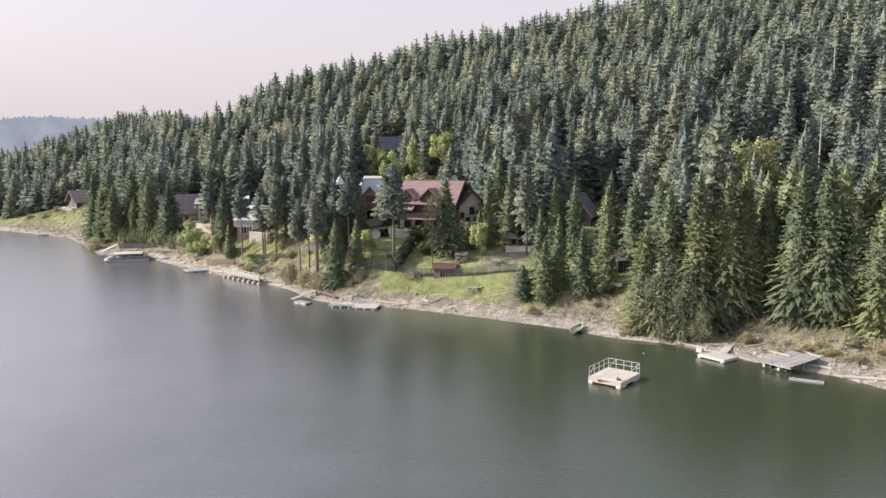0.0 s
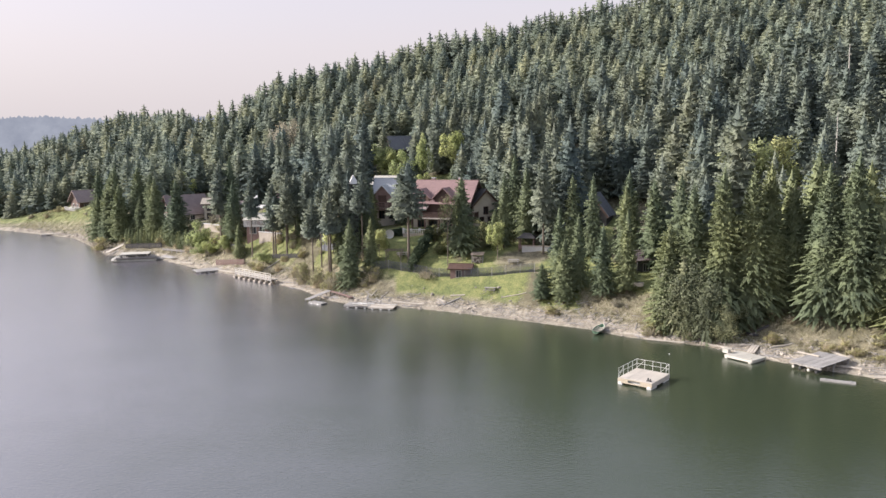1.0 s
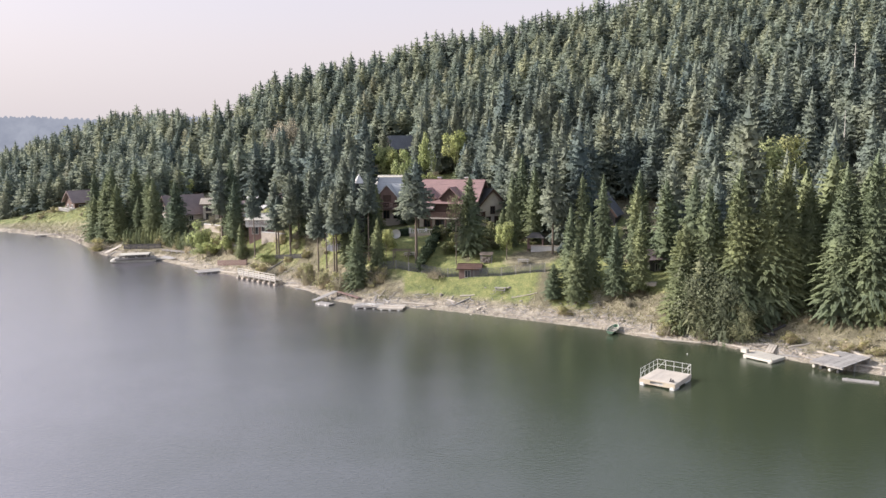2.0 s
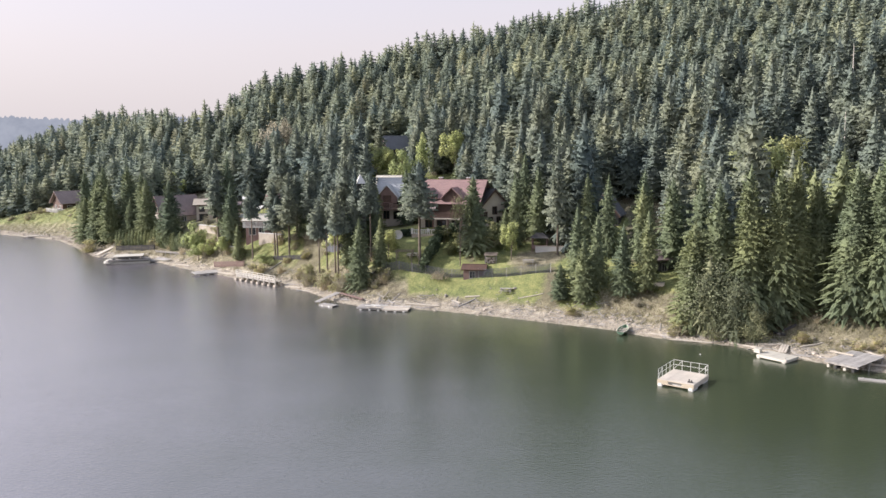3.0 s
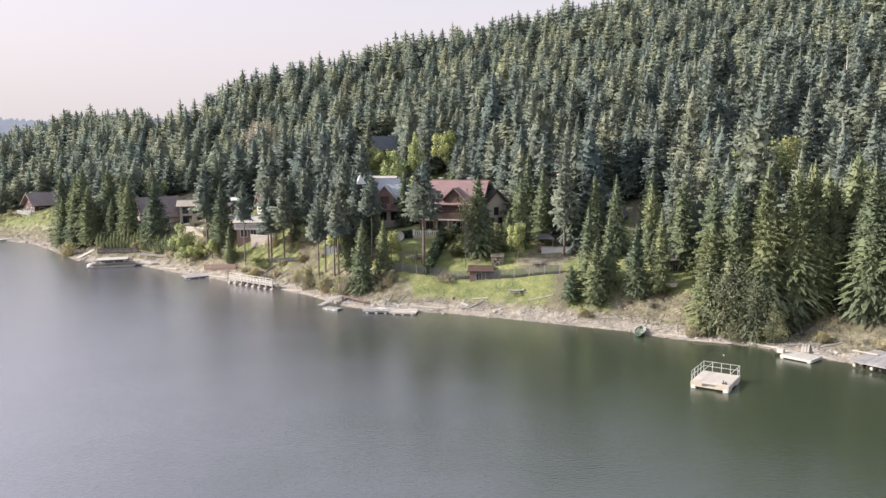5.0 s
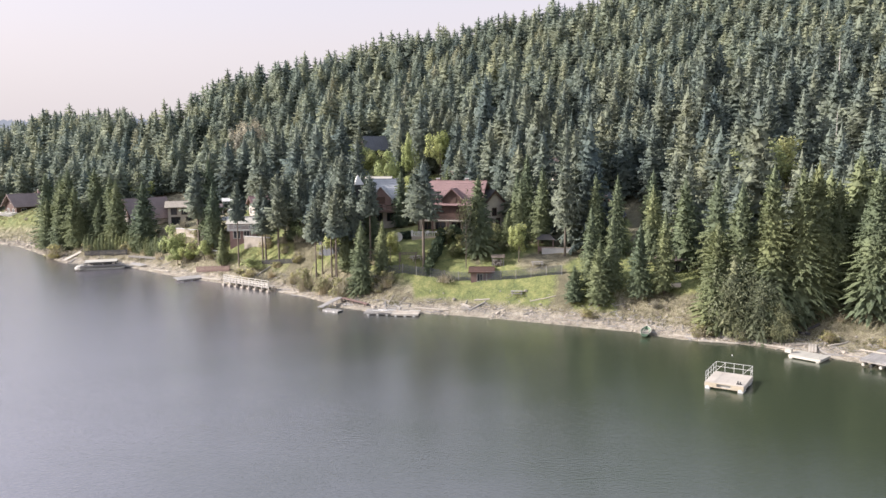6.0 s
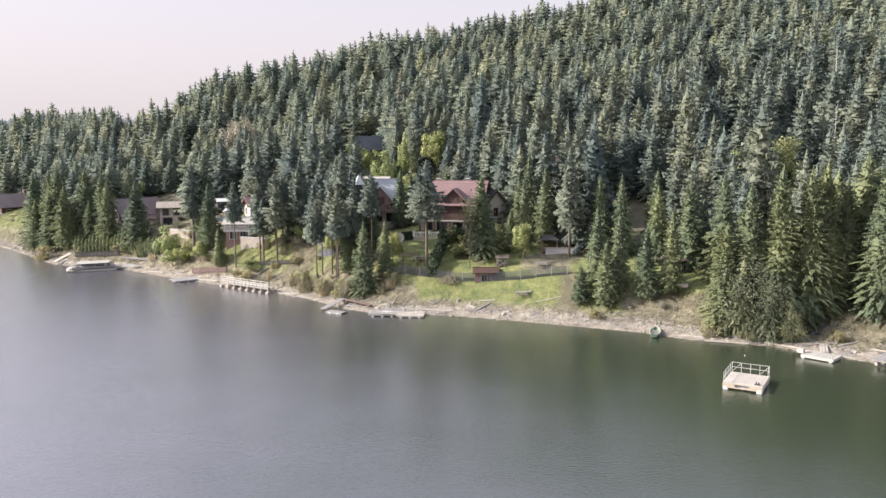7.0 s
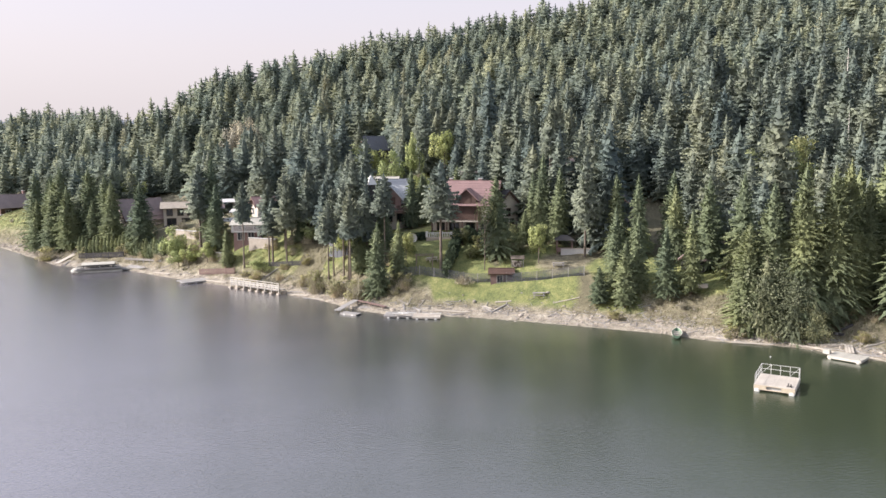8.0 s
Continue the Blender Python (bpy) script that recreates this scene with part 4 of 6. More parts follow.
def gable_house(name, label, cx, cy, z, turn, L, W, eave, rise, wall_mat, roof_mat, over=0.7, front=(), right=(), left=(), frame_mat=None, gable_mat=None, category="house"):
    """A house with its ridge along local x and its front towards local -y."""
    ob = thing(name, label, category, pose(cx, cy, z, 0, 0, turn))
    th = 0.3
    frame_mat = frame_mat or MAT_WHITE
    sides = (("front", pose(-L / 2, -W / 2, 0), L, front), ("right", pose(L / 2, -W / 2, 0, 0, 0, 90), W, right), ("back", pose(L / 2, W / 2, 0, 0, 0, 180), L, ()), ("left", pose(-L / 2, W / 2, 0, 0, 0, -90), W, left))
    for side, m, length, holes in sides:
        s = Shape()
        a, b = (0, length) if side in ("front", "back") else (th, length - th)
        low = [h for h in holes if h[3] <= eave]
        holed_wall(s, a, b, -2.5, eave, low, th, m)
        part("wall", s, wall_mat, ob)
        for h in low:
            add_window(ob, *h, m, frame_mat, th)
        if side in ("right", "left"):
            g = Shape().add([m @ Vector(p) for p in ((0, 0, eave), (length, 0, eave), (length / 2, 0, eave + rise), (0, th, eave), (length, th, eave), (length / 2, th, eave + rise))], [(0, 1, 2), (5, 4, 3), (0, 3, 4, 1), (1, 4, 5, 2), (2, 5, 3, 0)])
            part("gable", g, gable_mat or wall_mat, ob)
            for h in holes:
                if h[3] > eave:
                    f = Shape()
                    f.box(h[0] - 0.1, h[1] + 0.1, -0.06, -0.005, h[2] - 0.1, h[3] + 0.1, m)
                    w = part("window", f, frame_mat, ob)
                    part("pane", Shape().box(h[0], h[1], -0.075, -0.064, h[2], h[3], m), MAT_GLASS, w)
    run = W / 2 + over
    drop = rise * run / (W / 2)
    for sgn in (-1, 1):
        s = Shape()
        a, b = Vector((-L / 2 - over, 0, eave + rise + 0.06)), Vector((L / 2 + over, 0, eave + rise + 0.06))
        n = Vector((0, sgn * rise, W / 2)).normalized() * 0.2
        c, d = b + Vector((0, sgn * run, -drop)), a + Vector((0, sgn * run, -drop))
        vs = [a, b, c, d, a + n, b + n, c + n, d + n]
        fs = [(0, 1, 2, 3), (7, 6, 5, 4), (0, 4, 5, 1), (1, 5, 6, 2), (2, 6, 7, 3), (3, 7, 4, 0)]
        if sgn > 0:
            fs = [tuple(reversed(f)) for f in fs]
        s.add(vs, fs)
        roof = part("roof", s, roof_mat, ob)
        # standing seams or tile courses, and the verge boards
        ribs = Shape()
        k = int(L / 0.9) if roof_mat in (MAT_ROOFGREY, MAT_WHITE) else -1
        if k < 0:
            m_ = int(run / 0.45)
            for i in range(1, m_):
                p = a + (d - a) * (i / m_) + n * 1.02
                ribs.beam(p, p + (b - a), 0.1, 0.05, n)
        for i in range(k + 1):
            t = (i + 0.5) / (k + 1)
            p = a.lerp(b, t) + n * 1.1
            ribs.beam(p, p + (d - a), 0.07, 0.06, n)
        part("tile_courses" if k < 0 else "seams", ribs, roof_mat, roof)
        for e in (a, b):
            part("verge_board", Shape().beam(e - Vector((0, 0, 0.1)), e + (d - a) - Vector((0, 0, 0.1)), 0.08, 0.3), MAT_BROWN, roof)
    part("ridge_cap", Shape().beam((-L / 2 - over, 0, eave + rise + 0.27), (L / 2 + over, 0, eave + rise + 0.27), 0.3, 0.12), roof_mat, ob)
    return ob


def chimney(parent, x, y, z0, z1, mat):
    c = part("chimney", Shape().box(x - 0.35, x + 0.35, y - 0.3, y + 0.3, z0, z1, None, 0.04), mat, parent)
    part("cap", Shape().box(x - 0.45, x + 0.45, y - 0.4, y + 0.4, z1, z1 + 0.12), MAT_CONCRETE, c)


def balcony(parent, x0, x1, y0, y1, z, rail_mat, slab_mat, h=1.0):
    b = part("balcony", Shape().box(x0, x1, y0, y1, z - 0.2, z), slab_mat, parent)
    r = Shape()
    for a, c in (((x0, y0), (x1, y0)), ((x0, y0), (x0, y1)), ((x1, y0), (x1, y1))):
        r.beam((*a, z + h), (*c, z + h), 0.1, 0.12)
        r.beam((*a, z + 0.15), (*c, z + 0.15), 0.06, 0.08)
        n = max(2, int(math.hypot(c[0] - a[0], c[1] - a[1]) / 0.22))
        for i in range(n + 1):
            t = i / n
            p = (a[0] + (c[0] - a[0]) * t, a[1] + (c[1] - a[1]) * t)
            r.box(p[0] - 0.06, p[0] + 0.06, p[1] - 0.02, p[1] + 0.02, z, z + h)
    part("railing", r, rail_mat, b)
    return b


def cross_gable(parent, x, w, y_front, y_back, z_eave, rise, roof_mat, face_mat, over=0.5):
    """A dormer whose little gable looks towards local -y."""
    f = Shape().add([(x - w / 2, y_front, z_eave - 1.5), (x + w / 2, y_front, z_eave - 1.5), (x + w / 2, y_front, z_eave), (x, y_front, z_eave + rise), (x - w / 2, y_front, z_eave), (x - w / 2, y_back, z_eave - 1.5), (x + w / 2, y_back, z_eave - 1.5), (x + w / 2, y_back, z_eave), (x, y_back, z_eave + rise), (x - w / 2, y_back, z_eave)],
                    [(0, 1, 2, 3, 4), (9, 8, 7, 6, 5), (0, 5, 6, 1), (1, 6, 7, 2), (4, 9, 5, 0), (2, 7, 8, 3), (3, 8, 9, 4)])
    d = part("dormer", f, face_mat, parent)
    run, drop = w / 2 + over, rise * (w / 2 + over) / (w / 2)
    for sgn in (-1, 1):
        n = Vector((sgn * rise, 0, w / 2)).normalized() * 0.15
        a, b = Vector((x, y_front - over, z_eave + rise + 0.05)), Vector((x, y_back, z_eave + rise + 0.05))
        c, e = b + Vector((sgn * run, 0, -drop)), a + Vector((sgn * run, 0, -drop))
        vs = [a, b, c, e, a + n, b + n, c + n, e + n]
        part("dormer_roof", Shape().add(vs, [(0, 1, 2, 3), (7, 6, 5, 4), (0, 4, 5, 1), (1, 5, 6, 2), (2, 6, 7, 3), (3, 7, 4, 0)]), roof_mat, d)
    fr = part("window", Shape().box(x - w * 0.22, x + w * 0.22, y_front - 0.06, y_front - 0.005, z_eave - 1.2, z_eave + 0.2), MAT_BROWN, d)
    return d


# the large house with the red roof
big_house = gable_house("villa", "large cream villa with red tiled roof and brown balconies", -1.9, 159.6, 10.4, -23, 11.6, 8.0, 6.2, 3.6, MAT_CREAM, MAT_ROOFRED, 0.9,
                        front=((1.0, 2.4, 0.4, 2.3), (3.4, 5.2, 0.2, 2.3), (6.6, 8.2, 0.4, 2.3), (9.4, 10.8, 0.4, 2.3), (1.0, 2.4, 3.3, 5.0), (4.0, 5.4, 3.2, 5.2), (8.0, 9.4, 3.2, 5.2)),
                        right=((1.0, 2.0, 0.8, 2.2), (4.0, 5.0, 0.8, 2.2), (5.8, 6.8, 3.3, 4.9), (1.4, 2.4, 3.2, 4.9), (3.5, 4.5, 6.6, 8.0)), frame_mat=MAT_BROWN)
cross_gable(big_house, -3.9, 3.4, -4.5, -0.5, 6.9, 1.5, MAT_ROOFRED, MAT_BROWN)
cross_gable(big_house, 1.0, 3.6, -4.6, -0.5, 6.9, 1.7, MAT_ROOFRED, MAT_BROWN)
balcony(big_house, -5.6, 3.4, -5.7, -4.0, 2.9, MAT_BROWN, MAT_CREAM)
balcony(big_house, 5.8, 7.0, -3.4, 1.0, 2.9, MAT_BROWN, MAT_BROWN)
part("timber_cladding", Shape().box(-5.6, 3.6, -4.12, -4.015, 3.0, 6.1), MAT_BROWN, big_house, "dark brown timber cladding of the upper floor")
part("veranda_roof", Shape().beam((-6.2, -4.9, 4.95), (-2.2, -4.9, 4.95), 2.6, 0.14, (0, -0.45, 1)), MAT_ROOFBROWN, big_house, "dark lower roof over the veranda")
chimney(big_house, -3.2, 0.6, 8.8, 10.4, MAT_BRICK)
chimney(big_house, 2.6, 0.6, 8.8, 10.4, MAT_BRICK)
for px in (-5.4, -2.6, 0.4, 3.2):
    part("porch_post", Shape().box(px - 0.12, px + 0.12, -5.6, -5.36, -1.5, 2.7), MAT_BROWN, big_house)
wing = gable_house("side_wing", "cream side wing with dark roof beside the red-roofed villa", 4.2, 158.8, 10.8, -60, 5.0, 5.4, 5.2, 2.5, MAT_CREAM, MAT_DARK, 0.6, right=((1.5, 2.4, 1.0, 2.4), (3.4, 4.3, 1.0, 2.4), (2.4, 3.4, 3.0, 4.4)), frame_mat=MAT_BROWN)

grey_house = gable_house("house", "dark red timber house with pale grey sheet roof between spruces", -14.2, 173, 11.4, -10, 5.4, 7.4, 5.0, 3.8, MAT_CREAM, MAT_ROOFSHEET, 0.8,
                         front=((1.0, 2.2, 0.6, 2.2), (3.2, 4.4, 0.6, 2.2), (1.0, 2.2, 3.0, 4.5), (3.2, 4.4, 3.0, 4.5)), right=((1.5, 2.7, 0.8, 2.2), (5.0, 6.2, 3.0, 4.4)), frame_mat=MAT_BROWN)
cross_gable(grey_house, -0.6, 4.0, -5.0, -0.5, 5.4, 2.2, MAT_ROOFSHEET, MAT_REDBROWN)
balcony(grey_house, -3.0, 3.0, -5.4, -4.0, 2.7, MAT_REDBROWN, MAT_REDBROWN)

pale_roofed = gable_house("house", "tall house with a pale sheet roof behind the grey-roofed one", -15.4, 182.0, 12.7, -16, 4.6, 6.0, 6.2, 1.5, MAT_CREAM, MAT_BLEACHED, 0.7, front=((1.0, 2.2, 3.4, 5.0), (3.6, 4.8, 3.4, 5.0)), frame_mat=MAT_BROWN)

chalet = gable_house("chalet", "brown log chalet with a wide balcony above the grassy bank", -125.6, 277.6, 6.2, 42, 10.5, 9, 3.6, 3.2, MAT_BROWN, MAT_ROOFBROWN, 1.0,
                     front=((1.5, 3.0, 1.0, 2.4), (5.0, 6.6, 0.9, 2.6), (9.0, 10.5, 1.0, 2.4)), left=((2.0, 3.4, 1.0, 2.4), (6.0, 7.4, 1.0, 2.4), (4.2, 5.6, 4.2, 5.6)), right=((2.0, 3.4, 1.0, 2.4),), frame_mat=MAT_WHITE)
balcony(chalet, -7.4, -5.3, -5.0, 5.0, 0.4, MAT_WHITE, MAT_GREYWOOD, 0.9)
balcony(chalet, -7.4, 5.2, -6.4, -4.55, 0.38, MAT_WHITE, MAT_GREYWOOD, 0.9)
chimney(chalet, 4.0, 0.8, 5.5, 8.0, MAT_BRICK)

brown_house = gable_house("house", "low house with a steep brown roof behind the cypress row", -76.0, 225.4, 6.6, 40, 11, 7.5, 2.8, 4.6, MAT_CREAM, MAT_ROOFBROWN, 0.6, front=((1.5, 2.7, 0.7, 2.0), (5.5, 6.7, 0.7, 2.0)), left=((2.0, 3.4, 0.7, 2.1), (2.6, 4.2, 3.4, 4.6)), frame_mat=MAT_WHITE, gable_mat=MAT_REDBROWN)
for px in (1.6, 2.5):
    part("skylight", Shape().beam((px, -1.75, 5.55), (px, -1.15, 6.29), 0.6, 0.08, (0, -0.78, 0.62)), MAT_WHITE, brown_house)
cream_a = gable_house("house", "cream house with large openings and a pale flat-pitched roof", -65.6, 224, 7.0, 8, 8, 6, 5.0, 1.1, MAT_CREAM, MAT_PALESTONE, 0.8, front=((0.8, 3.0, 0.3, 2.3), (4.4, 7.0, 0.3, 2.3), (0.8, 2.2, 3.0, 4.6), (3.4, 4.8, 3.0, 4.6), (5.8, 7.2, 3.0, 4.6)), left=((1.0, 2.4, 3.0, 4.5), (3.6, 5.0, 0.6, 2.2)), frame_mat=MAT_BROWN)
small_b = gable_house("house", "small cream house with a flat brown roof", -53.5, 190, 9.0, 8, 5, 4.5, 4.6, 0.8, MAT_CREAM, MAT_ROOFBROWN, 0.6, front=((0.8, 2.0, 0.4, 2.0), (3.0, 4.2, 0.4, 2.0), (0.8, 2.0, 2.8, 4.2), (3.0, 4.2, 2.8, 4.2)), frame_mat=MAT_BROWN)
brick_a = gable_house("house", "brick house with white balconies and a pale sheet roof", -44.6, 183.2, 7.3, -6, 5.6, 6, 3.7, 1.0, MAT_BRICK, MAT_BLEACHED, 0.7, front=((0.8, 2.2, 0.5, 2.2), (3.0, 4.2, 0.5, 2.2), (1.0, 2.4, 2.7, 3.6), (4.2, 5.6, 2.7, 3.6)), right=((1.5, 3.0, 0.7, 2.2), (1.5, 3.0, 2.7, 3.6)), frame_mat=MAT_WHITE)
balcony(brick_a, -2.9, 2.9, -4.6, -3.0, 2.4, MAT_WHITE, MAT_WHITE)
white_c = gable_house("house", "white-balconied house with a low red tiled roof", -41.6, 191.6, 9.2, 20, 5.2, 5.2, 5.2, 1.6, MAT_CREAM, MAT_ROOFRED, 0.7, front=((0.7, 1.9, 0.5, 2.1), (3.2, 4.5, 0.5, 2.1), (0.7, 1.9, 3.0, 4.5), (3.2, 4.5, 3.0, 4.5)), left=((1.0, 2.2, 3.0, 4.4), (3.0, 4.2, 0.6, 2.0)), frame_mat=MAT_WHITE, gable_mat=MAT_REDBROWN)
balcony(white_c, -2.6, 2.6, -4.0, -2.6, 2.6, MAT_WHITE, MAT_WHITE)
turret = thing("turret", "narrow dark timber turret with a white pyramid roof", "tower", pose(-20.4, 155.6, 9.0, 0, 0, 20))
part("body", Shape().box(-0.7, 0.7, -0.7, 0.7, -1.5, 11.1, None, 0.05), MAT_DARK, turret)
part("roof", Shape().add([(-0.9, -0.9, 11.1), (0.9, -0.9, 11.1), (0.9, 0.9, 11.1), (-0.9, 0.9, 11.1), (0, 0, 12.9)], [(3, 2, 1, 0), (0, 1, 4), (1, 2, 4), (2, 3, 4), (3, 0, 4)]), MAT_WHITE, turret)
port = thing("carport", "open carport with a pale sheet roof on posts", "carport", pose(-41.4, 183.4, 7.1, 0, 0, -6))
for px in (-2.4, 2.4):
    for py in (-1.3, 1.3):
        part("post", Shape().box(px - 0.1, px + 0.1, py - 0.1, py + 0.1, -1.2, 4.2 + 0.25 * py), MAT_BLEACHED, port)
part("roof", Shape().beam((0, -1.9, 3.9), (0, 1.9, 4.85), 5.2, 0.14), MAT_CONCRETE, port)
part("side_wall", Shape().box(-2.4, 2.4, 1.25, 1.4, -1.0, 4.2), MAT_REDBROWN, port)
part("base_wall", Shape().box(-2.6, 2.6, -1.5, -1.3, -1.5, 0.4), MAT_CONCRETE, port)


def awning(label, x, y, z, w, d, turn):
    """A tilted pale sheet on four thin posts."""
    ob = thing("awning", label, "awning", pose(x, y, z, 0, 0, turn), "pale awnings among the houses")
    part("sheet", Shape().beam((0, -d / 2, -0.25), (0, d / 2, 0.35), w, 0.08), MAT_WHITE, ob)
    for sx in (-0.45, 0.45):
        for sy in (-0.45, 0.45):
            c, q = math.cos(radians(turn)), math.sin(radians(turn))
            g = gz_(x + w * sx * c - d * sy * q, y + w * sx * q + d * sy * c) - z
            part("post", Shape().tube([(w * sx, d * sy, min(g, -0.6) - 0.3), (w * sx, d * sy, 0.05 + 0.6 * sy)], [0.05, 0.05], 6), MAT_GREYWOOD, ob)


awning("white tarpaulin awning behind the tall spruce", -50.4, 198, 15.0, 2.8, 2.6, 10)
awning("pale sheet awning over a woodpile", -48.0, 194, 12.9, 3.4, 2.8, -8)
awning("long white awning beside the brick house", -48.4, 188, 11.4, 4.4, 3.0, -4)
for nm, lab, x, y, z, tn, L, W, e, r, wm, rm in (
        ("cabin", "dark timber cabin with a steep grey roof among the spruces", 26.4, 151.5, 11.0, 66, 6, 5.5, 3.2, 3.6, MAT_DARK, MAT_ROOFGREY),
        ("cabin", "small brown cabin at the upper clearing", 3.5, 186, 16.6, 20, 4.6, 4.4, 3.2, 1.8, MAT_DARK, MAT_ROOFBROWN),
        ("cabin", "pale wooden shack beside bare stems", 26, 184, 19.2, 10, 5, 4, 3.2, 1.6, MAT_PALEWOOD, MAT_ROOFBROWN),
        ("cabin", "grey-roofed cabin high in the wood", -15, 231, 23.0, 25, 7, 6, 3.6, 3.4, MAT_DARK, MAT_ROOFGREY),
        ("shed", "brown garden shed with a low brown roof by the fence", 0.2, 139.3, 3.95, -12, 3.6, 2.6, 1.8, 0.5, MAT_REDBROWN, MAT_BROWN),
        ("shed", "small dark shed with pink weathered boards under spruces", 29.5, 128, 6.6, 15, 3.6, 3, 2.2, 1.0, MAT_DARK, MAT_ROOFBROWN)):
    hs = gable_house(nm, lab, x, y, z, tn, L, W, e, r, wm, rm, 0.4, front=((L * 0.3, L * 0.55, 0.3, min(1.5, e - 0.1)),), left=((W * 0.35, W * 0.65, 0.4, min(1.6, e - 0.1)),), frame_mat=MAT_GREYWOOD, category="cabin" if nm == "cabin" else "shed")

for i, (x, y, L, h, tn) in enumerate(((-41.5, 176.6, 7.0, 1.8, -35), (-50.5, 181.0, 6.0, 1.6, -40), (-59.5, 194.5, 7.0, 1.5, -42))):
    tw = thing("terrace_wall", "pale stone terrace wall below the hillside houses", "wall", pose(x, y, gz_(x, y), 0, 0, tn), "terrace walls")
    part("wall_body", Shape().box(-L / 2, L / 2, -0.2, 0.2, -1.5, h), MAT_PALESTONE, tw)
    part("coping", Shape().box(-L / 2 - 0.1, L / 2 + 0.1, -0.3, 0.3, h, h + 0.12), MAT_CONCRETE, tw)

# firewood stacked against the garden shed
pile = thing("woodpile", "stack of split logs under a sloping board beside the shed", "woodpile", pose(3.1, 139.7, gz_(3.1, 139.7), 0, 0, -12))
rp_ = random.Random(33)
for row_ in range(5):
    for k_ in range(7 - row_ % 2):
        cx_, cz_ = -0.75 + 0.23 * k_ + 0.11 * (row_ % 2), 0.12 + 0.2 * row_
        part("log", Shape().tube([(cx_, -0.45 + rp_.uniform(-0.06, 0.06), cz_), (cx_, 0.45 + rp_.uniform(-0.06, 0.06), cz_)], [0.11, 0.10], 7), (MAT_DRIFT, MAT_BARK, MAT_PALEWOOD)[rp_.randrange(3)], pile)
for px in (-0.95, 0.95):
    for py in (-0.45, 0.45):
        part("post", Shape().box(px - 0.05, px + 0.05, py - 0.05, py + 0.05, -0.4, 1.45 + 0.25 * (py > 0)), MAT_GREYWOOD, pile)
part("cover_board", Shape().beam((0, -0.75, 1.4), (0, 0.75, 1.8), 2.3, 0.06), MAT_BARK, pile)

# grey board shed by the trees
gs = thing("board_shed", "grey flat-roofed board shed under tall stems", "shed", pose(-25.8, 161, gz_(-25.8, 161) + 0.2, 0, 0, -40))
for i in range(12):
    part("board", Shape().box(-3.0 + i * 0.5, -2.53 + i * 0.5, -0.04 * (i % 2), 0.12, -0.5, 2.7), MAT_ROOFGREY, gs)
part("side_wall", Shape().box(2.95, 3.1, 0, 3.5, -0.5, 2.7), MAT_ROOFGREY, gs)
part("side_wall", Shape().box(-3.1, -2.95, 0, 3.5, -0.5, 2.7), MAT_ROOFGREY, gs)
part("roof", Shape().box(-3.4, 3.4, -0.4, 3.8, 2.7, 2.9), MAT_DARK, gs)


# ---------------------------------------------------------------- on the water and the shore
def gz(x, y):
    return float(height(x, y))


def deck(parent, x0, x1, y0, y1, z, n, mat, thick=0.05, along="y", gap=0.02, wob=0.0, seed=1):
    """Separate planks side by side."""
    r = random.Random(seed)
    for i in range(n):
        dz, e = r.uniform(-wob, wob), r.uniform(-wob, wob) * 3
        if along == "y":
            s = Shape().box(x0 + (x1 - x0) * i / n, x0 + (x1 - x0) * (i + 1) / n - gap, y0 + e, y1 + e, z + dz - thick, z + dz)
        else:
            s = Shape().box(x0 + e, x1 + e, y0 + (y1 - y0) * i / n, y0 + (y1 - y0) * (i + 1) / n - gap, z + dz - thick, z + dz)
        part("plank", s, mat, parent)


def barrel(parent, a, b, r, mat):
    a, b = Vector(a), Vector(b)
    part("float", Shape().tube([a, a.lerp(b, 0.04), a.lerp(b, 0.5), a.lerp(b, 0.96), b], [r * 0.8, r, r * 1.03, r, r * 0.8], 10), mat, parent)


# swimming raft with a tube rail along two sides
raft = thing("swimming_raft", "pale wooden swimming raft with white tube rail, floating offshore", "raft", pose(16.65, 88.65, 0, 0, 0, -39))
RX, RY, RZ = 4.1, 4.9, 0.72
deck(raft, 0, RX, 0, RY, RZ, 18, MAT_PALEWOOD, 0.06)
for a, b in (((0, RY + 0.02), (RX, RY + 0.02)), ((-0.02, 0), (-0.02, RY)), ((RX + 0.02, 0), (RX + 0.02, RY))):
    part("side_board", Shape().beam((*a, RZ - 0.27), (*b, RZ - 0.27), 0.05, 0.46), MAT_PALEWOOD, raft)
# front skirt with a boarding opening
for a, b in ((0, 1.25), (2.75, RX)):
    part("front_board", Shape().box(a, b, -0.06, -0.01, RZ - 0.52, RZ), MAT_TANBOARD, raft, "tan plywood skirt board")
part("opening_sill", Shape().box(1.25, 2.75, -0.06, -0.01, RZ - 0.52, RZ - 0.40), MAT_TANBOARD, raft)
part("opening_header", Shape().box(1.25, 2.75, -0.06, -0.01, RZ - 0.08, RZ), MAT_TANBOARD, raft)
part("float_tank", Shape().box(1.1, 2.9, 0.25, 1.2, RZ - 0.5, RZ - 0.1, None, 0.08), MAT_WHITE, raft, "white plastic tank behind the opening")
for fx in (0.3, RX - 0.3):
    for fy in (0.0, RY - 1.5):
        barrel(raft, (fx, fy - 0.12, 0.05), (fx, fy + 1.5, 0.05), 0.3, MAT_WHITE)
barrel(raft, (RX / 2, 0.6, 0.05), (RX / 2, RY - 0.6, 0.05), 0.28, MAT_BLUE)
corner = [(0.05, 0.05), (0.05, RY - 0.05), (RX - 0.05, RY - 0.05), (RX - 0.05, RY - 0.9)]
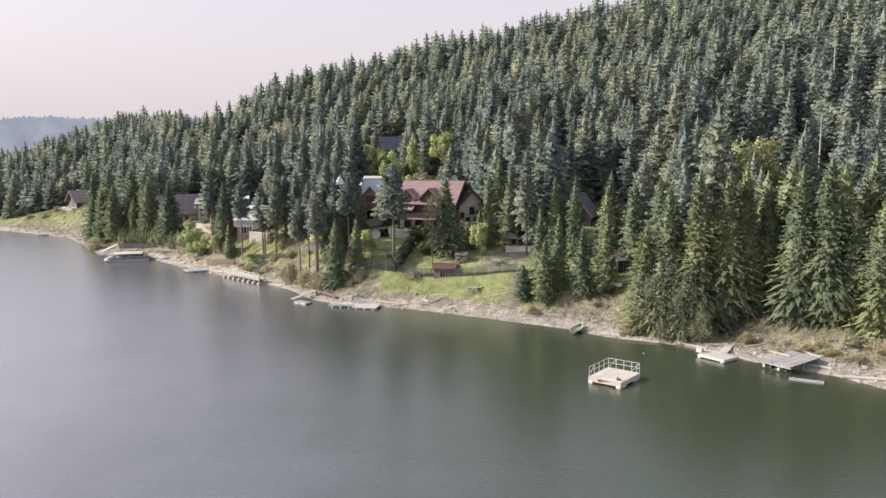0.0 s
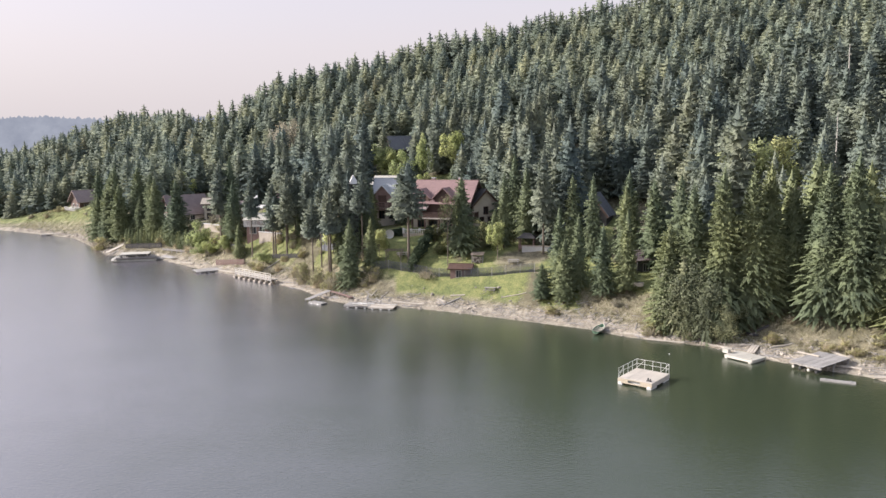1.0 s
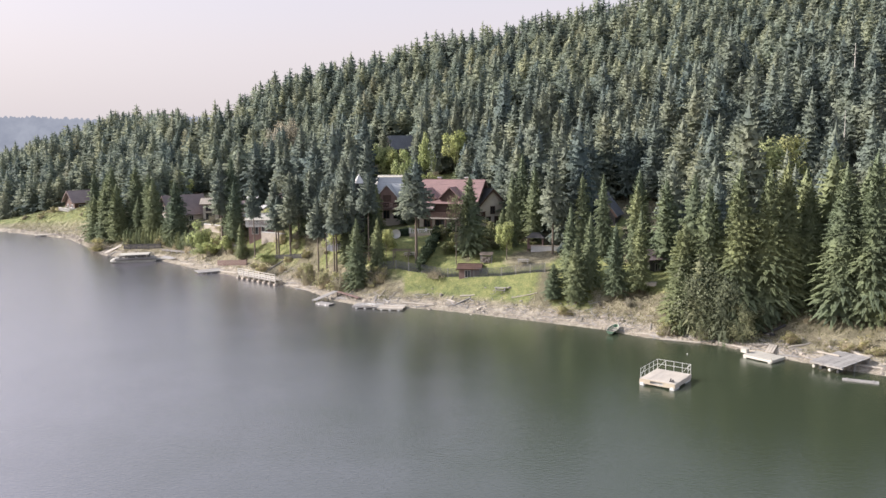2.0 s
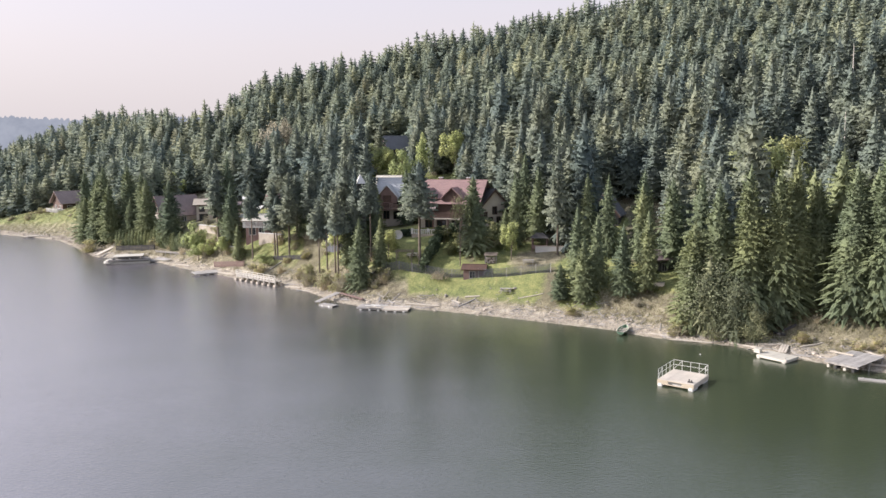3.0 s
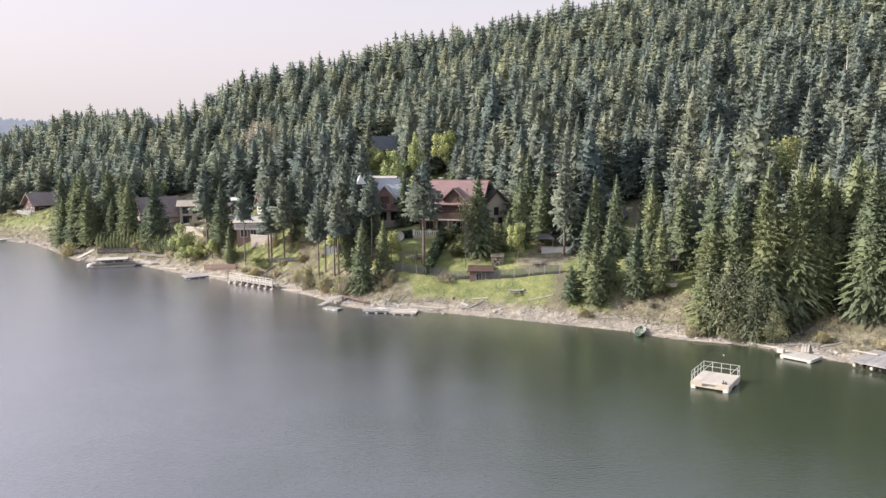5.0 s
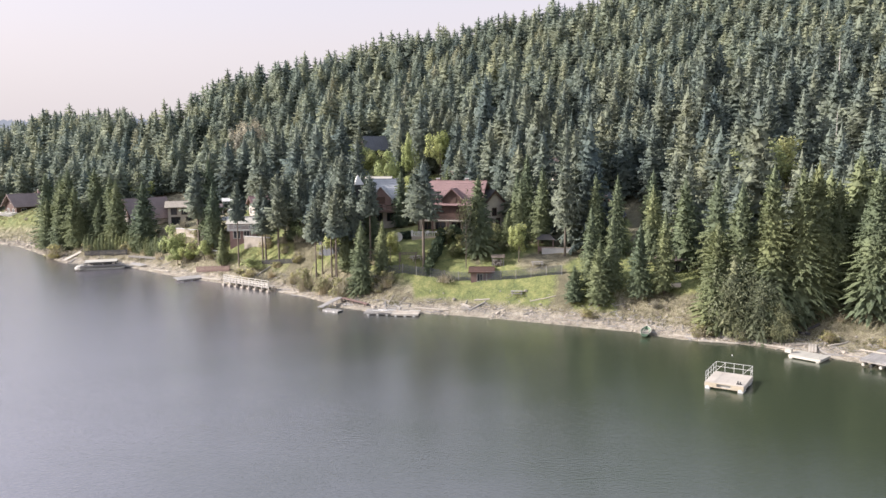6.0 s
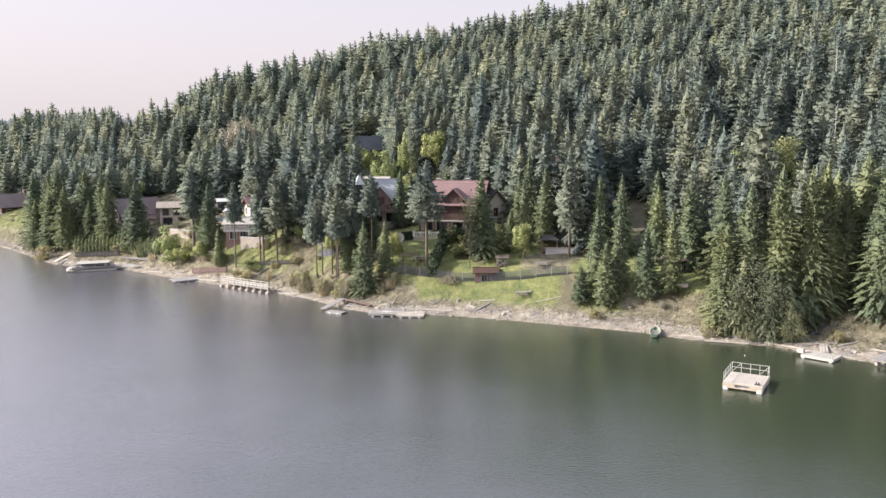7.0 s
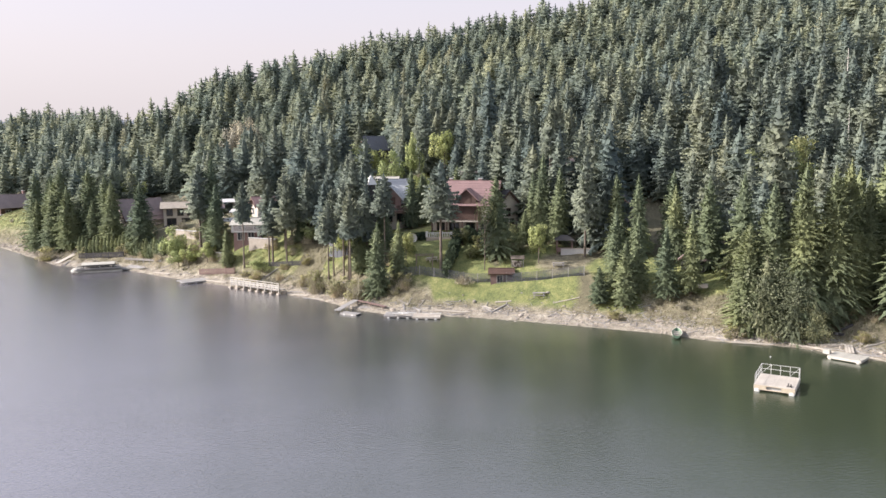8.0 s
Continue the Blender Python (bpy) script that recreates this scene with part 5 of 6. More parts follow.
for (ax, ay), (bx, by), n in ((corner[0], corner[1], 4), (corner[1], corner[2], 4), (corner[2], corner[3], 1)):
    for i in range(n + 1):
        if i == 0 and ay > 1:
            continue
        t = i / n
        part("rail_post", Shape().tube([(ax + (bx - ax) * t, ay + (by - ay) * t, RZ), (ax + (bx - ax) * t, ay + (by - ay) * t, RZ + 1.15)], [0.028, 0.028], 6), MAT_WHITE, raft)
    for z in (0.6, 1.15):
        part("rail", Shape().tube([(ax, ay, RZ + z), (bx, by, RZ + z)], [0.026, 0.026], 6), MAT_WHITE, raft)
for (ax, ay), (bx, by) in (((0.05, 0.05), (0.05, 1.25)), ((0.05, RY - 0.05), (1.05, RY - 0.05)), ((RX - 1.05, RY - 0.05), (RX - 0.05, RY - 0.05))):
    part("rail_brace", Shape().tube([(ax, ay, RZ + 0.05), (bx, by, RZ + 1.12)], [0.02, 0.02], 6), MAT_WHITE, raft)
part("mooring_cleat", Shape().box(3.2, 3.75, 0.55, 0.8, RZ, RZ + 0.1).box(3.3, 3.42, 0.6, 0.75, RZ + 0.1, RZ + 0.38).box(3.55, 3.67, 0.6, 0.75, RZ + 0.1, RZ + 0.3), MAT_DARK, raft, "dark iron mooring cleat")


def rowing_boat(x, y, turn):
    ob = thing("rowing_boat", "green rowing boat with pale inside pulled up at the beach", "boat", pose(x, y, 0.12, 2, 0, turn))
    st = [(-2.0, 0.48, 0.1, 0.5), (-1.2, 0.66, 0.0, 0.48), (0.0, 0.74, -0.02, 0.5), (1.1, 0.6, 0.02, 0.56), (1.8, 0.3, 0.12, 0.66), (2.15, 0.04, 0.3, 0.74)]

    def shell(k, lift):
        V, F = [], []
        for px, w, lo, hi in st:
            w, lo = max(w - k, 0.01), lo + lift
            V += [(px, -w, hi), (px, -w * 0.88, (lo + hi) / 2), (px, -w * 0.5, lo), (px, w * 0.5, lo), (px, w * 0.88, (lo + hi) / 2), (px, w, hi)]
        for i in range(len(st) - 1):
            for j in range(5):
                a = i * 6 + j
                F.append((a, a + 6, a + 7, a + 1))
        F.append((0, 1, 2, 3, 4, 5))
        return V, F
    V, F = shell(0, 0)
    V2, F2 = shell(0.06, 0.05)
    n = len(V)
    rim = [(i * 6, (i + 1) * 6, (i + 1) * 6 + n, i * 6 + n) for i in range(len(st) - 1)] + [(i * 6 + 5, i * 6 + 5 + n, (i + 1) * 6 + 5 + n, (i + 1) * 6 + 5) for i in range(len(st) - 1)]
    part("hull", Shape().add(V + V2, F + [tuple(q + n for q in reversed(f)) for f in F2] + rim), MAT_GREEN, ob)
    for sgn in (-1, 1):
        g = Shape()
        for a, b in zip(st, st[1:]):
            g.beam((a[0], sgn * a[1], a[3] + 0.02), (b[0], sgn * b[1], b[3] + 0.02), 0.09, 0.06)
        part("gunwale", g, MAT_PALEWOOD, ob)
    for px, w in ((-1.3, 0.6), (0.0, 0.68), (1.0, 0.56)):
        part("thwart", Shape().box(px - 0.14, px + 0.14, -w, w, 0.33, 0.37), MAT_PALEWOOD, ob)
    part("bottom_board", Shape().box(-1.5, 1.2, -0.28, 0.28, 0.09, 0.12), MAT_GREYWOOD, ob)
    for sgn in (-1, 1):
        part("oar", Shape().tube([(-1.5, sgn * 0.3, 0.42), (0.9, sgn * 0.36, 0.46)], [0.025, 0.025], 6).box(0.85, 1.35, sgn * 0.36 - 0.07, sgn * 0.36 + 0.07, 0.45, 0.47), MAT_PALEWOOD, ob)
    return ob


rowing_boat(19.5, 113.6, 63)

buoy = thing("buoy", "small white mooring buoy floating offshore", "buoy", pose(26.2, 101.1, 0))
part("float", Shape().tube([(0, 0, -0.06), (0, 0, -0.01), (0, 0, 0.06), (0, 0, 0.11), (0, 0, 0.13)], [0.04, 0.08, 0.09, 0.06, 0.02], 10), MAT_WHITE, buoy)
part("ring", Shape().tube([(-0.02, 0, 0.12), (-0.02, 0, 0.17), (0.02, 0, 0.17), (0.02, 0, 0.12)], [0.012] * 4, 6), MAT_DARK, buoy)

# white dock with a gangplank
wd = thing("dock", "white-boarded floating dock with plank gangway at the beach", "dock", pose(32.75, 99.2, 0, 0, 0, -54))
deck(wd, 0, 3.9, 0, 3.0, 0.42, 15, MAT_BLEACHED, 0.06)
part("edge_board", Shape().box(0, 3.9, -0.06, -0.01, 0.12, 0.42), MAT_BLEACHED, wd)
part("edge_board", Shape().box(3.91, 3.96, 0, 3.0, 0.12, 0.42), MAT_BLEACHED, wd)
for fx in (0.3, 3.6):
    barrel(wd, (fx, -0.15, 0.06), (fx, 3.0, 0.06), 0.24, MAT_BLEACHED)
part("mooring_post", Shape().tube([(3.7, 0.1, -0.6), (3.7, 0.1, 0.75)], [0.07, 0.06], 8), MAT_BLEACHED, wd)
gang = thing("gangplank", "pale plank gangway resting on the white dock and bank", "gangway", pose(36.2, 99.6, 0.45, 0, 0, 0))
gv = Vector((1.9, 3.0, gz(38.1, 102.6) + 0.12 - 0.45))
for k in (-0.3, 0.0, 0.3):
    part("plank", Shape().beam((k, k * -0.6, 0.04), (k + gv.x, k * -0.6 + gv.y, gv.z + 0.04), 0.27, 0.05), MAT_PALEWOOD, gang)
bx = thing("crate", "white wooden crate standing on the dock", "crate", pose(33.3, 100.1, 0.42, 0, 0, -54))
part("side", Shape().box(-0.4, 0.4, -0.3, -0.26, 0, 0.5).box(-0.4, 0.4, 0.26, 0.3, 0, 0.5).box(-0.4, -0.36, -0.26, 0.26, 0, 0.5).box(0.36, 0.4, -0.26, 0.26, 0, 0.5), MAT_BLEACHED, bx)
part("lid", Shape().box(-0.43, 0.43, -0.33, 0.33, 0.5, 0.55), MAT_BLEACHED, bx)

# grey weathered landing stage, half aground
gd = thing("landing_stage", "weathered grey plank landing stage half aground on barrels", "dock", pose(38.7, 93.9, 0.15, 2.5, 0, -58))
deck(gd, 0, 4.0, 0, 6.2, 0.85, 16, MAT_GREYWOOD, 0.06, "y", 0.03, 0.02, 4)
for y in (0.15, 3.0, 6.0):
    part("joist", Shape().box(-0.05, 4.05, y - 0.08, y + 0.08, 0.58, 0.78), MAT_GREYWOOD, gd)
for fx in (0.4, 1.3, 2.4, 3.4):
    barrel(gd, (fx, 0.1, 0.2), (fx, 1.1, 0.2), 0.2, MAT_RUBBER if fx in (1.3, 3.4) else MAT_BLEACHED)
for fx in (0.2, 3.8):
    for fy in (3.0, 6.0):
        part("leg", Shape().box(fx - 0.08, fx + 0.08, fy - 0.08, fy + 0.08, -0.6, 0.6), MAT_GREYWOOD, gd)
bm_ = thing("beam", "pale squared beam lying across the landing stage", "timber", pose(42.0, 96.0, 1.0, -3, 0, 24))
part("timber", Shape().box(-0.09, 0.09, -1.6, 1.6, 0.16, 0.3, None, 0.02), MAT_DRIFT, bm_)

fp = thing("floating_plank", "pale grey plank float drifting by the shore", "plank", pose(41.8, 88.3, 0, 0, 0, -27))
deck(fp, -1.85, 1.85, -0.42, 0.42, 0.14, 3, MAT_GREYWOOD, 0.16, "x")
part("batten", Shape().box(-1.4, -1.25, -0.4, 0.4, 0.145, 0.2), MAT_GREYWOOD, fp)
part("batten", Shape().box(1.25, 1.4, -0.4, 0.4, 0.145, 0.2), MAT_GREYWOOD, fp)


def plank_walk(label, a, b, w, mat, legs=True):
    a, b = Vector(a), Vector(b)
    d = b - a
    ob = thing("walkway", label, "gangway", Matrix.Translation(a))
    s = Vector((d.y, -d.x, 0)).normalized()
    n = max(2, int(w / 0.3))
    for i in range(n):
        o = s * (w * ((i + 0.5) / n - 0.5))
        part("plank", Shape().beam(o, o + d, w / n - 0.03, 0.06), mat, ob)
    for t in (0.05, 0.5, 0.95):
        p = d * t
        part("bearer", Shape().beam(p - s * w * 0.55 - Vector((0, 0, 0.09)), p + s * w * 0.55 - Vector((0, 0, 0.09)), 0.12, 0.12), mat, ob)
        if legs:
            for q in (-0.45, 0.45):
                r = p + s * w * q
                g = min(gz(a.x + r.x, a.y + r.y), 0) - 0.4 - a.z
                part("leg", Shape().beam(r - Vector((0, 0, 0.1)), Vector((r.x, r.y, max(g, -2.5))), 0.1), mat, ob)
    return ob


plank_walk("grey plank walkway on legs over shallow water", (-27.4, 138.9, 0.4), (-24.0, 143.9, 1.1), 1.1, MAT_GREYWOOD)
plank_walk("brown plank walkway leading down to the water", (-23.6, 143.6, 1.05), (-19.4, 138.9, 0.75), 0.8, MAT_REDBROWN)
plank_walk("pale plank gangway sloping down the bank", (-91.2, 206.6, 0.35), (-88.0, 213.5, 2.2), 1.2, MAT_PALEWOOD)
plank_walk("pale plank gangway crossing the slipway", (-88.5, 207.5, 0.8), (-85.5, 211.5, 1.7), 0.9, MAT_PALEWOOD)


def small_float(label, x, y, turn, L, W, z, mat, tilt=0.0, floats=2, n=10):
    ob = thing("float_platform", label, "dock", pose(x, y, 0, tilt, 0, turn), "moored floats")
    deck(ob, -L / 2, L / 2, -W / 2, W / 2, z, n, mat, 0.07, "y", 0.03, 0.012, int(abs(x) * 10))
    part("edge_board", Shape().box(-L / 2, L / 2, -W / 2 - 0.05, -W / 2 - 0.005, z - 0.26, z), mat, ob)
    part("edge_board", Shape().box(-L / 2, L / 2, W / 2 + 0.005, W / 2 + 0.05, z - 0.26, z), mat, ob)
    for i in range(floats):
        fx = -L / 2 + L * (i + 0.5) / floats
        barrel(ob, (fx, -W / 2 - 0.1, 0.02), (fx, W / 2 + 0.1, 0.02), 0.22, MAT_WHITE)
    return ob


small_float("low plank float with white barrels", -25.2, 137.2, -38, 3.2, 1.4, 0.25, MAT_GREYWOOD)
small_float("grey float platform moored at the beach", -17.6, 134.4, -14, 4.6, 3.0, 0.4, MAT_GREYWOOD, 0, 3, 14)
small_float("pale float platform covered with loose boards", -13.4, 132.6, -12, 4.4, 2.8, 0.38, MAT_PALEWOOD, 0, 3, 13)
small_float("tilted grey float platform lying at the waterline", -55.4, 174.4, 32, 5.6, 3.0, 0.5, MAT_GREYWOOD, 3, 3, 12)
small_float("far pale float beside the grassy bank", -128.8, 254.4, 35, 6.5, 2.2, 0.45, MAT_PALEWOOD, 0, 3, 12)
r_ = random.Random(8)
for i in range(9):
    x, y, a = -15.5 + r_.uniform(-2.8, 3.6), 133.6 + r_.uniform(-1.2, 1.2), r_.uniform(-50, 30)
    lb = thing("loose_board", "pale loose board lying on the float", "board", pose(x, y, 0.44 + 0.05 * (i % 3), 0, 0, a), "loose boards on the float")
    part("plank", Shape().box(-0.9, 0.9, -0.12, 0.12, 0, 0.05), MAT_PALEWOOD if i % 2 else MAT_WHITE, lb)

# raised pier with a white railing along the waterline
pier = thing("pier", "raised wooden pier with pale railing posts on concrete feet", "pier", pose(-47.2, 166.6, 0, 0, 0, -44.5))
PL = 13.6
deck(pier, 0, PL, 0, 1.6, 0.95, 34, MAT_PALEWOOD, 0.06)
for i in range(8):
    x = 0.1 + i * (PL - 0.2) / 7
    part("footing", Shape().box(x - 0.35, x + 0.35, -0.35, 0.35, -1.0, 0.3, None, 0.05), MAT_PALESTONE, pier)
    part("footing", Shape().box(x - 0.3, x + 0.3, 1.3, 1.9, -0.6, 0.5, None, 0.05), MAT_PALESTONE, pier)
    part("post", Shape().box(x - 0.07, x + 0.07, -0.04, 0.1, 0.3, 2.15), MAT_BLEACHED, pier)
for z in (1.3, 1.7, 2.1):
    part("rail", Shape().box(0.0, PL, -0.07, -0.045, z - 0.06, z + 0.06), MAT_BLEACHED, pier)
for y in (0.1, 1.5):
    part("stringer", Shape().box(0, PL, y - 0.07, y + 0.07, 0.68, 0.88), MAT_GREYWOOD, pier)
for i in range(13):
    x = 0.6 + i * (PL - 1.2) / 12
    part("infill_board", Shape().box(x - 0.36, x + 0.36, -0.04, -0.02, 1.02, 1.75), MAT_GREYWOOD, pier)

# pontoon boat with a flat canopy
pb = thing("pontoon_boat", "white pontoon boat with flat canopy moored at the bank", "boat", pose(-78.6, 193.6, 0, 0, 0, 14))
for y in (-1.7, 1.7):
    part("pontoon", Shape().tube([(-5.2, y, 0.55), (-4.4, y, 0.25), (4.4, y, 0.2), (5.0, y, 0.35)], [0.12, 0.36, 0.36, 0.25], 12), MAT_BLEACHED, pb)
deck(pb, -4.6, 4.8, -2.2, 2.2, 0.85, 16, MAT_GREYWOOD, 0.1)
for x in (-2.8, 0.2, 3.2):
    for y in (-1.9, 1.9):
        part("canopy_post", Shape().tube([(x, y, 0.85), (x, y, 1.75)], [0.05, 0.05], 6), MAT_DARK, pb)
part("canopy", Shape().box(-3.2, 3.5, -2.2, 2.2, 1.75, 1.87, None, 0.1), MAT_BLEACHED, pb)
for y in (-2.15, 2.15):
    rl = part("side_panel", Shape().box(-4.2, 4.4, y - 0.03, y + 0.03, 0.9, 1.15), MAT_GREYWOOD, pb)
    part("top_rail", Shape().tube([(-4.2, y, 1.5), (4.4, y, 1.5)], [0.04, 0.04], 6), MAT_BLEACHED, rl)
    for i in range(10):
        part("stanchion", Shape().tube([(-4.2 + i * 0.95, y, 1.25), (-4.2 + i * 0.95, y, 1.5)], [0.03, 0.03], 6), MAT_BLEACHED, rl)
part("bench", Shape().box(-2.4, 2.4, 1.2, 1.8, 0.85, 1.3, None, 0.05), MAT_DARK, pb)
part("console", Shape().box(3.0, 3.6, -0.5, 0.5, 0.85, 1.8, None, 0.08), MAT_DARK, pb)
rt_ = random.Random(12)
tv_, tf_ = [], []
for i in range(8):
    for j in range(7):
        u_, v_ = i / 7, j / 6
        hump = math.sin(v_ * 3.14159) ** 0.6 * (0.35 + 0.65 * math.sin(min(u_ * 1.25, 1) * 1.9))
        tv_.append((-5.3 + 2.0 * u_ + rt_.uniform(-0.12, 0.12), -2.3 + 4.6 * v_, 0.3 + 0.95 * hump + rt_.uniform(-0.16, 0.16)))
for i in range(7):
    for j in range(6):
        k_ = i * 7 + j
        tf_.append((k_, k_ + 7, k_ + 8, k_ + 1))
part("tarpaulin", Shape().add(tv_, tf_).add([(x, y, z - 0.06) for x, y, z in tv_], [tuple(reversed(f)) for f in tf_]), MAT_BLEACHED, pb, "crumpled pale tarpaulin lashed over the bow")
for i in range(9):
    x_, y_ = rt_.uniform(-2.2, 4.2), rt_.uniform(-1.9, -0.6)
    part("bundle", Shape().rock(rt_, x_, y_, 1.0, rt_.uniform(0.25, 0.5)), (MAT_DARK, MAT_GREYWOOD, MAT_WHITE)[i % 3], pb)
skiff = thing("skiff", "covered grey skiff moored beside the pontoon boat", "boat", pose(-70.4, 194.2, 0.05, 0, 0, -38))
part("hull", Shape().add([(-2.6, -0.8, 0.55), (1.6, -0.85, 0.55), (2.9, 0, 0.75), (1.6, 0.85, 0.55), (-2.6, 0.8, 0.55), (-2.4, -0.5, -0.1), (1.2, -0.5, -0.1), (2.2, 0, 0.05), (1.2, 0.5, -0.1), (-2.4, 0.5, -0.1)], [(0, 5, 6, 1), (1, 6, 7, 2), (2, 7, 8, 3), (3, 8, 9, 4), (4, 9, 5, 0), (9, 8, 7, 6, 5)]), MAT_BLEACHED, skiff)
part("cover", Shape().add([(-2.6, -0.82, 0.56), (1.6, -0.87, 0.56), (2.9, 0, 0.77), (1.6, 0.87, 0.56), (-2.6, 0.82, 0.56), (-2.4, 0, 0.95), (0.4, 0, 1.05), (1.8, 0, 0.9)], [(0, 1, 6, 5), (1, 2, 7, 6), (3, 4, 5, 6), (2, 3, 6, 7), (4, 0, 5)]), MAT_GREYWOOD, skiff, "faded grey boat cover")
small_float("low grey landing float beside the pontoon boat", -73.2, 195.6, 10, 4.4, 3.0, 0.4, MAT_GREYWOOD, 0, 2, 10)


# logs
def log(x, y, turn, L, r, seed, mat=None, dz=0.0):
    rr = random.Random(seed)
    ob = thing("driftwood_log", "bleached driftwood log lying on the shore", "log", pose(x, y, max(gz(x, y), -0.05) + r * 0.6 + dz, 0, 0, turn), "driftwood logs")
    a, b = Vector((-L / 2, 0, 0)), Vector((L / 2, 0, 0))
    c, s = math.cos(radians(turn)), math.sin(radians(turn))
    base = max(gz(x, y), -0.05)
    pts = []
    for t in (0, 0.25, 0.5, 0.75, 1):
        p = a.lerp(b, t)
        pts.append((p.x, rr.uniform(-0.06, 0.06), (max(gz(x + p.x * c, y + p.x * s), -0.05) - base)))
    part("trunk", Shape().tube(pts, [r, r * 1.02, r * 0.95, r * 0.9, r * 0.75], 8), mat or MAT_DRIFT, ob)
    if seed % 3 == 0:
        part("branch_stub", Shape().tube([(L * 0.2, 0, r * 0.5), (L * 0.26, 0.1, r * 2.6)], [r * 0.35, r * 0.2], 6), mat or MAT_DRIFT, ob)


for i, row in enumerate(((-9, 134.3, -21, 5.8, 0.2), (48.5, 88.2, -32, 4.5, 0.22), (44.8, 93.4, -40, 4, 0.16), (27.5, 107.6, -28, 5.2, 0.14), (33.5, 104.2, -50, 4.6, 0.16), (-0.6, 134.4, -20, 2.6, 0.16), (8.6, 130, -14, 4.2, 0.1), (-3.2, 133.8, -50, 1.6, 0.2), (36.5, 103.4, -20, 3.0, 0.2), (-63.5, 186, -38, 5, 0.2), (-50.8, 172.8, -38, 6, 0.22), (-101, 225.5, -55, 5, 0.22), (-13.6, 138.2, 55, 2.6, 0.09), (-15.4, 139.2, 62, 2.2, 0.09), (-33.5, 155, -40, 3.4, 0.18), (24.2, 110.9, -35, 3.4, 0.13), (41, 101.5, 10, 3.2, 0.15), (46, 97, -60, 3.4, 0.18))):
    log(*row, i)
for i, (x, y) in enumerate(((33.6, 107.2), (36.2, 106.5), (37.4, 106.9), (39, 106.2), (40.4, 106.4))):
    log(x, y, -30 + 50 * i, 1.8, 0.2, 40 + i, MAT_DARK)


r_ = random.Random(21)
for i in range(26):
    t_ = r_.uniform(0, 1)
    x = -36 + 24 * t_
    y = float(np.interp(x, SX, SY)) + r_.uniform(0.3, 3.2)
    log(x, y, r_.gauss(-38, 28), r_.uniform(1.2, 3.2), r_.uniform(0.06, 0.13), 60 + i, MAT_GREYWOOD if i % 3 else MAT_DRIFT)
for i in range(14):
    x = 20 + 28 * r_.uniform(0, 1)
    y = float(np.interp(x, SX, SY)) + r_.uniform(0.6, 2.6)
    log(x, y, r_.gauss(-38, 22), r_.uniform(1.0, 3.0), r_.uniform(0.05, 0.11), 90 + i, MAT_GREYWOOD if i % 2 else MAT_DRIFT)


# shore stones and drift litter
def scatter(name, label, n, seed, near, far, size, mat, sticks=False):
    r = random.Random(seed)
    s = Shape()
    made = 0
    while made < n:
        t = r.uniform(3.0, 25.99)
        i = int(t)
        x = SX[i] + (SX[i + 1] - SX[i]) * (t - i)
        y = SY[i] + (SY[i + 1] - SY[i]) * (t - i)
        y += r.uniform(near, far)
        x += r.uniform(near, far) * 0.7
        if shore_distance(np.array(x), np.array(y)) < -0.4:
            continue
        k = size * r.lognormvariate(0, 0.45)
        if sticks:
            a, L = r.gauss(-0.6, 0.7), k * 9
            z = gz(x, y) + 0.06
            s.beam((x, y, z), (x + L * math.cos(a), y + L * math.sin(a), max(gz(x + L * math.cos(a), y + L * math.sin(a)), 0) + 0.08), k * 0.5, k * 0.45)
        else:
            s.rock(r, x, y, gz(x, y), k)
        made += 1
    me = s.mesh(name)
    me.materials.append(mat)
    return tagged(new(name, me), label, name.replace("_", " "), kind="stuff")


scatter("shore_stones", "pale stones strewn along the waterline", 1900, 3, -0.3, 4.0, 0.13, MAT_PALESTONE)
scatter("bank_rocks", "grey rocks on the eroded bank", 620, 4, 1.0, 7.0, 0.17, MAT_STONE)
scatter("drift_litter", "bleached sticks washed up on the beach", 1500, 5, 0.0, 5.5, 0.085, MAT_GREYWOOD, True)


def riprap(n, seed):
    r = random.Random(seed)
    s = Shape()
    for _ in range(n):
        t = r.uniform(3.2, 7.9)
        i = int(t)
        x = SX[i] + (SX[i + 1] - SX[i]) * (t - i) + r.uniform(0, 2.5)
        y = SY[i] + (SY[i + 1] - SY[i]) * (t - i) + r.uniform(0.2, 3.5)
        s.rock(r, x, y, gz(x, y), r.uniform(0.18, 0.55))
    me = s.mesh("riprap")
    me.materials.append(MAT_PALESTONE)
    return tagged(new("riprap", me), "pale boulders tipped along the bend of the shore", "boulders", kind="stuff")


riprap(260, 9)


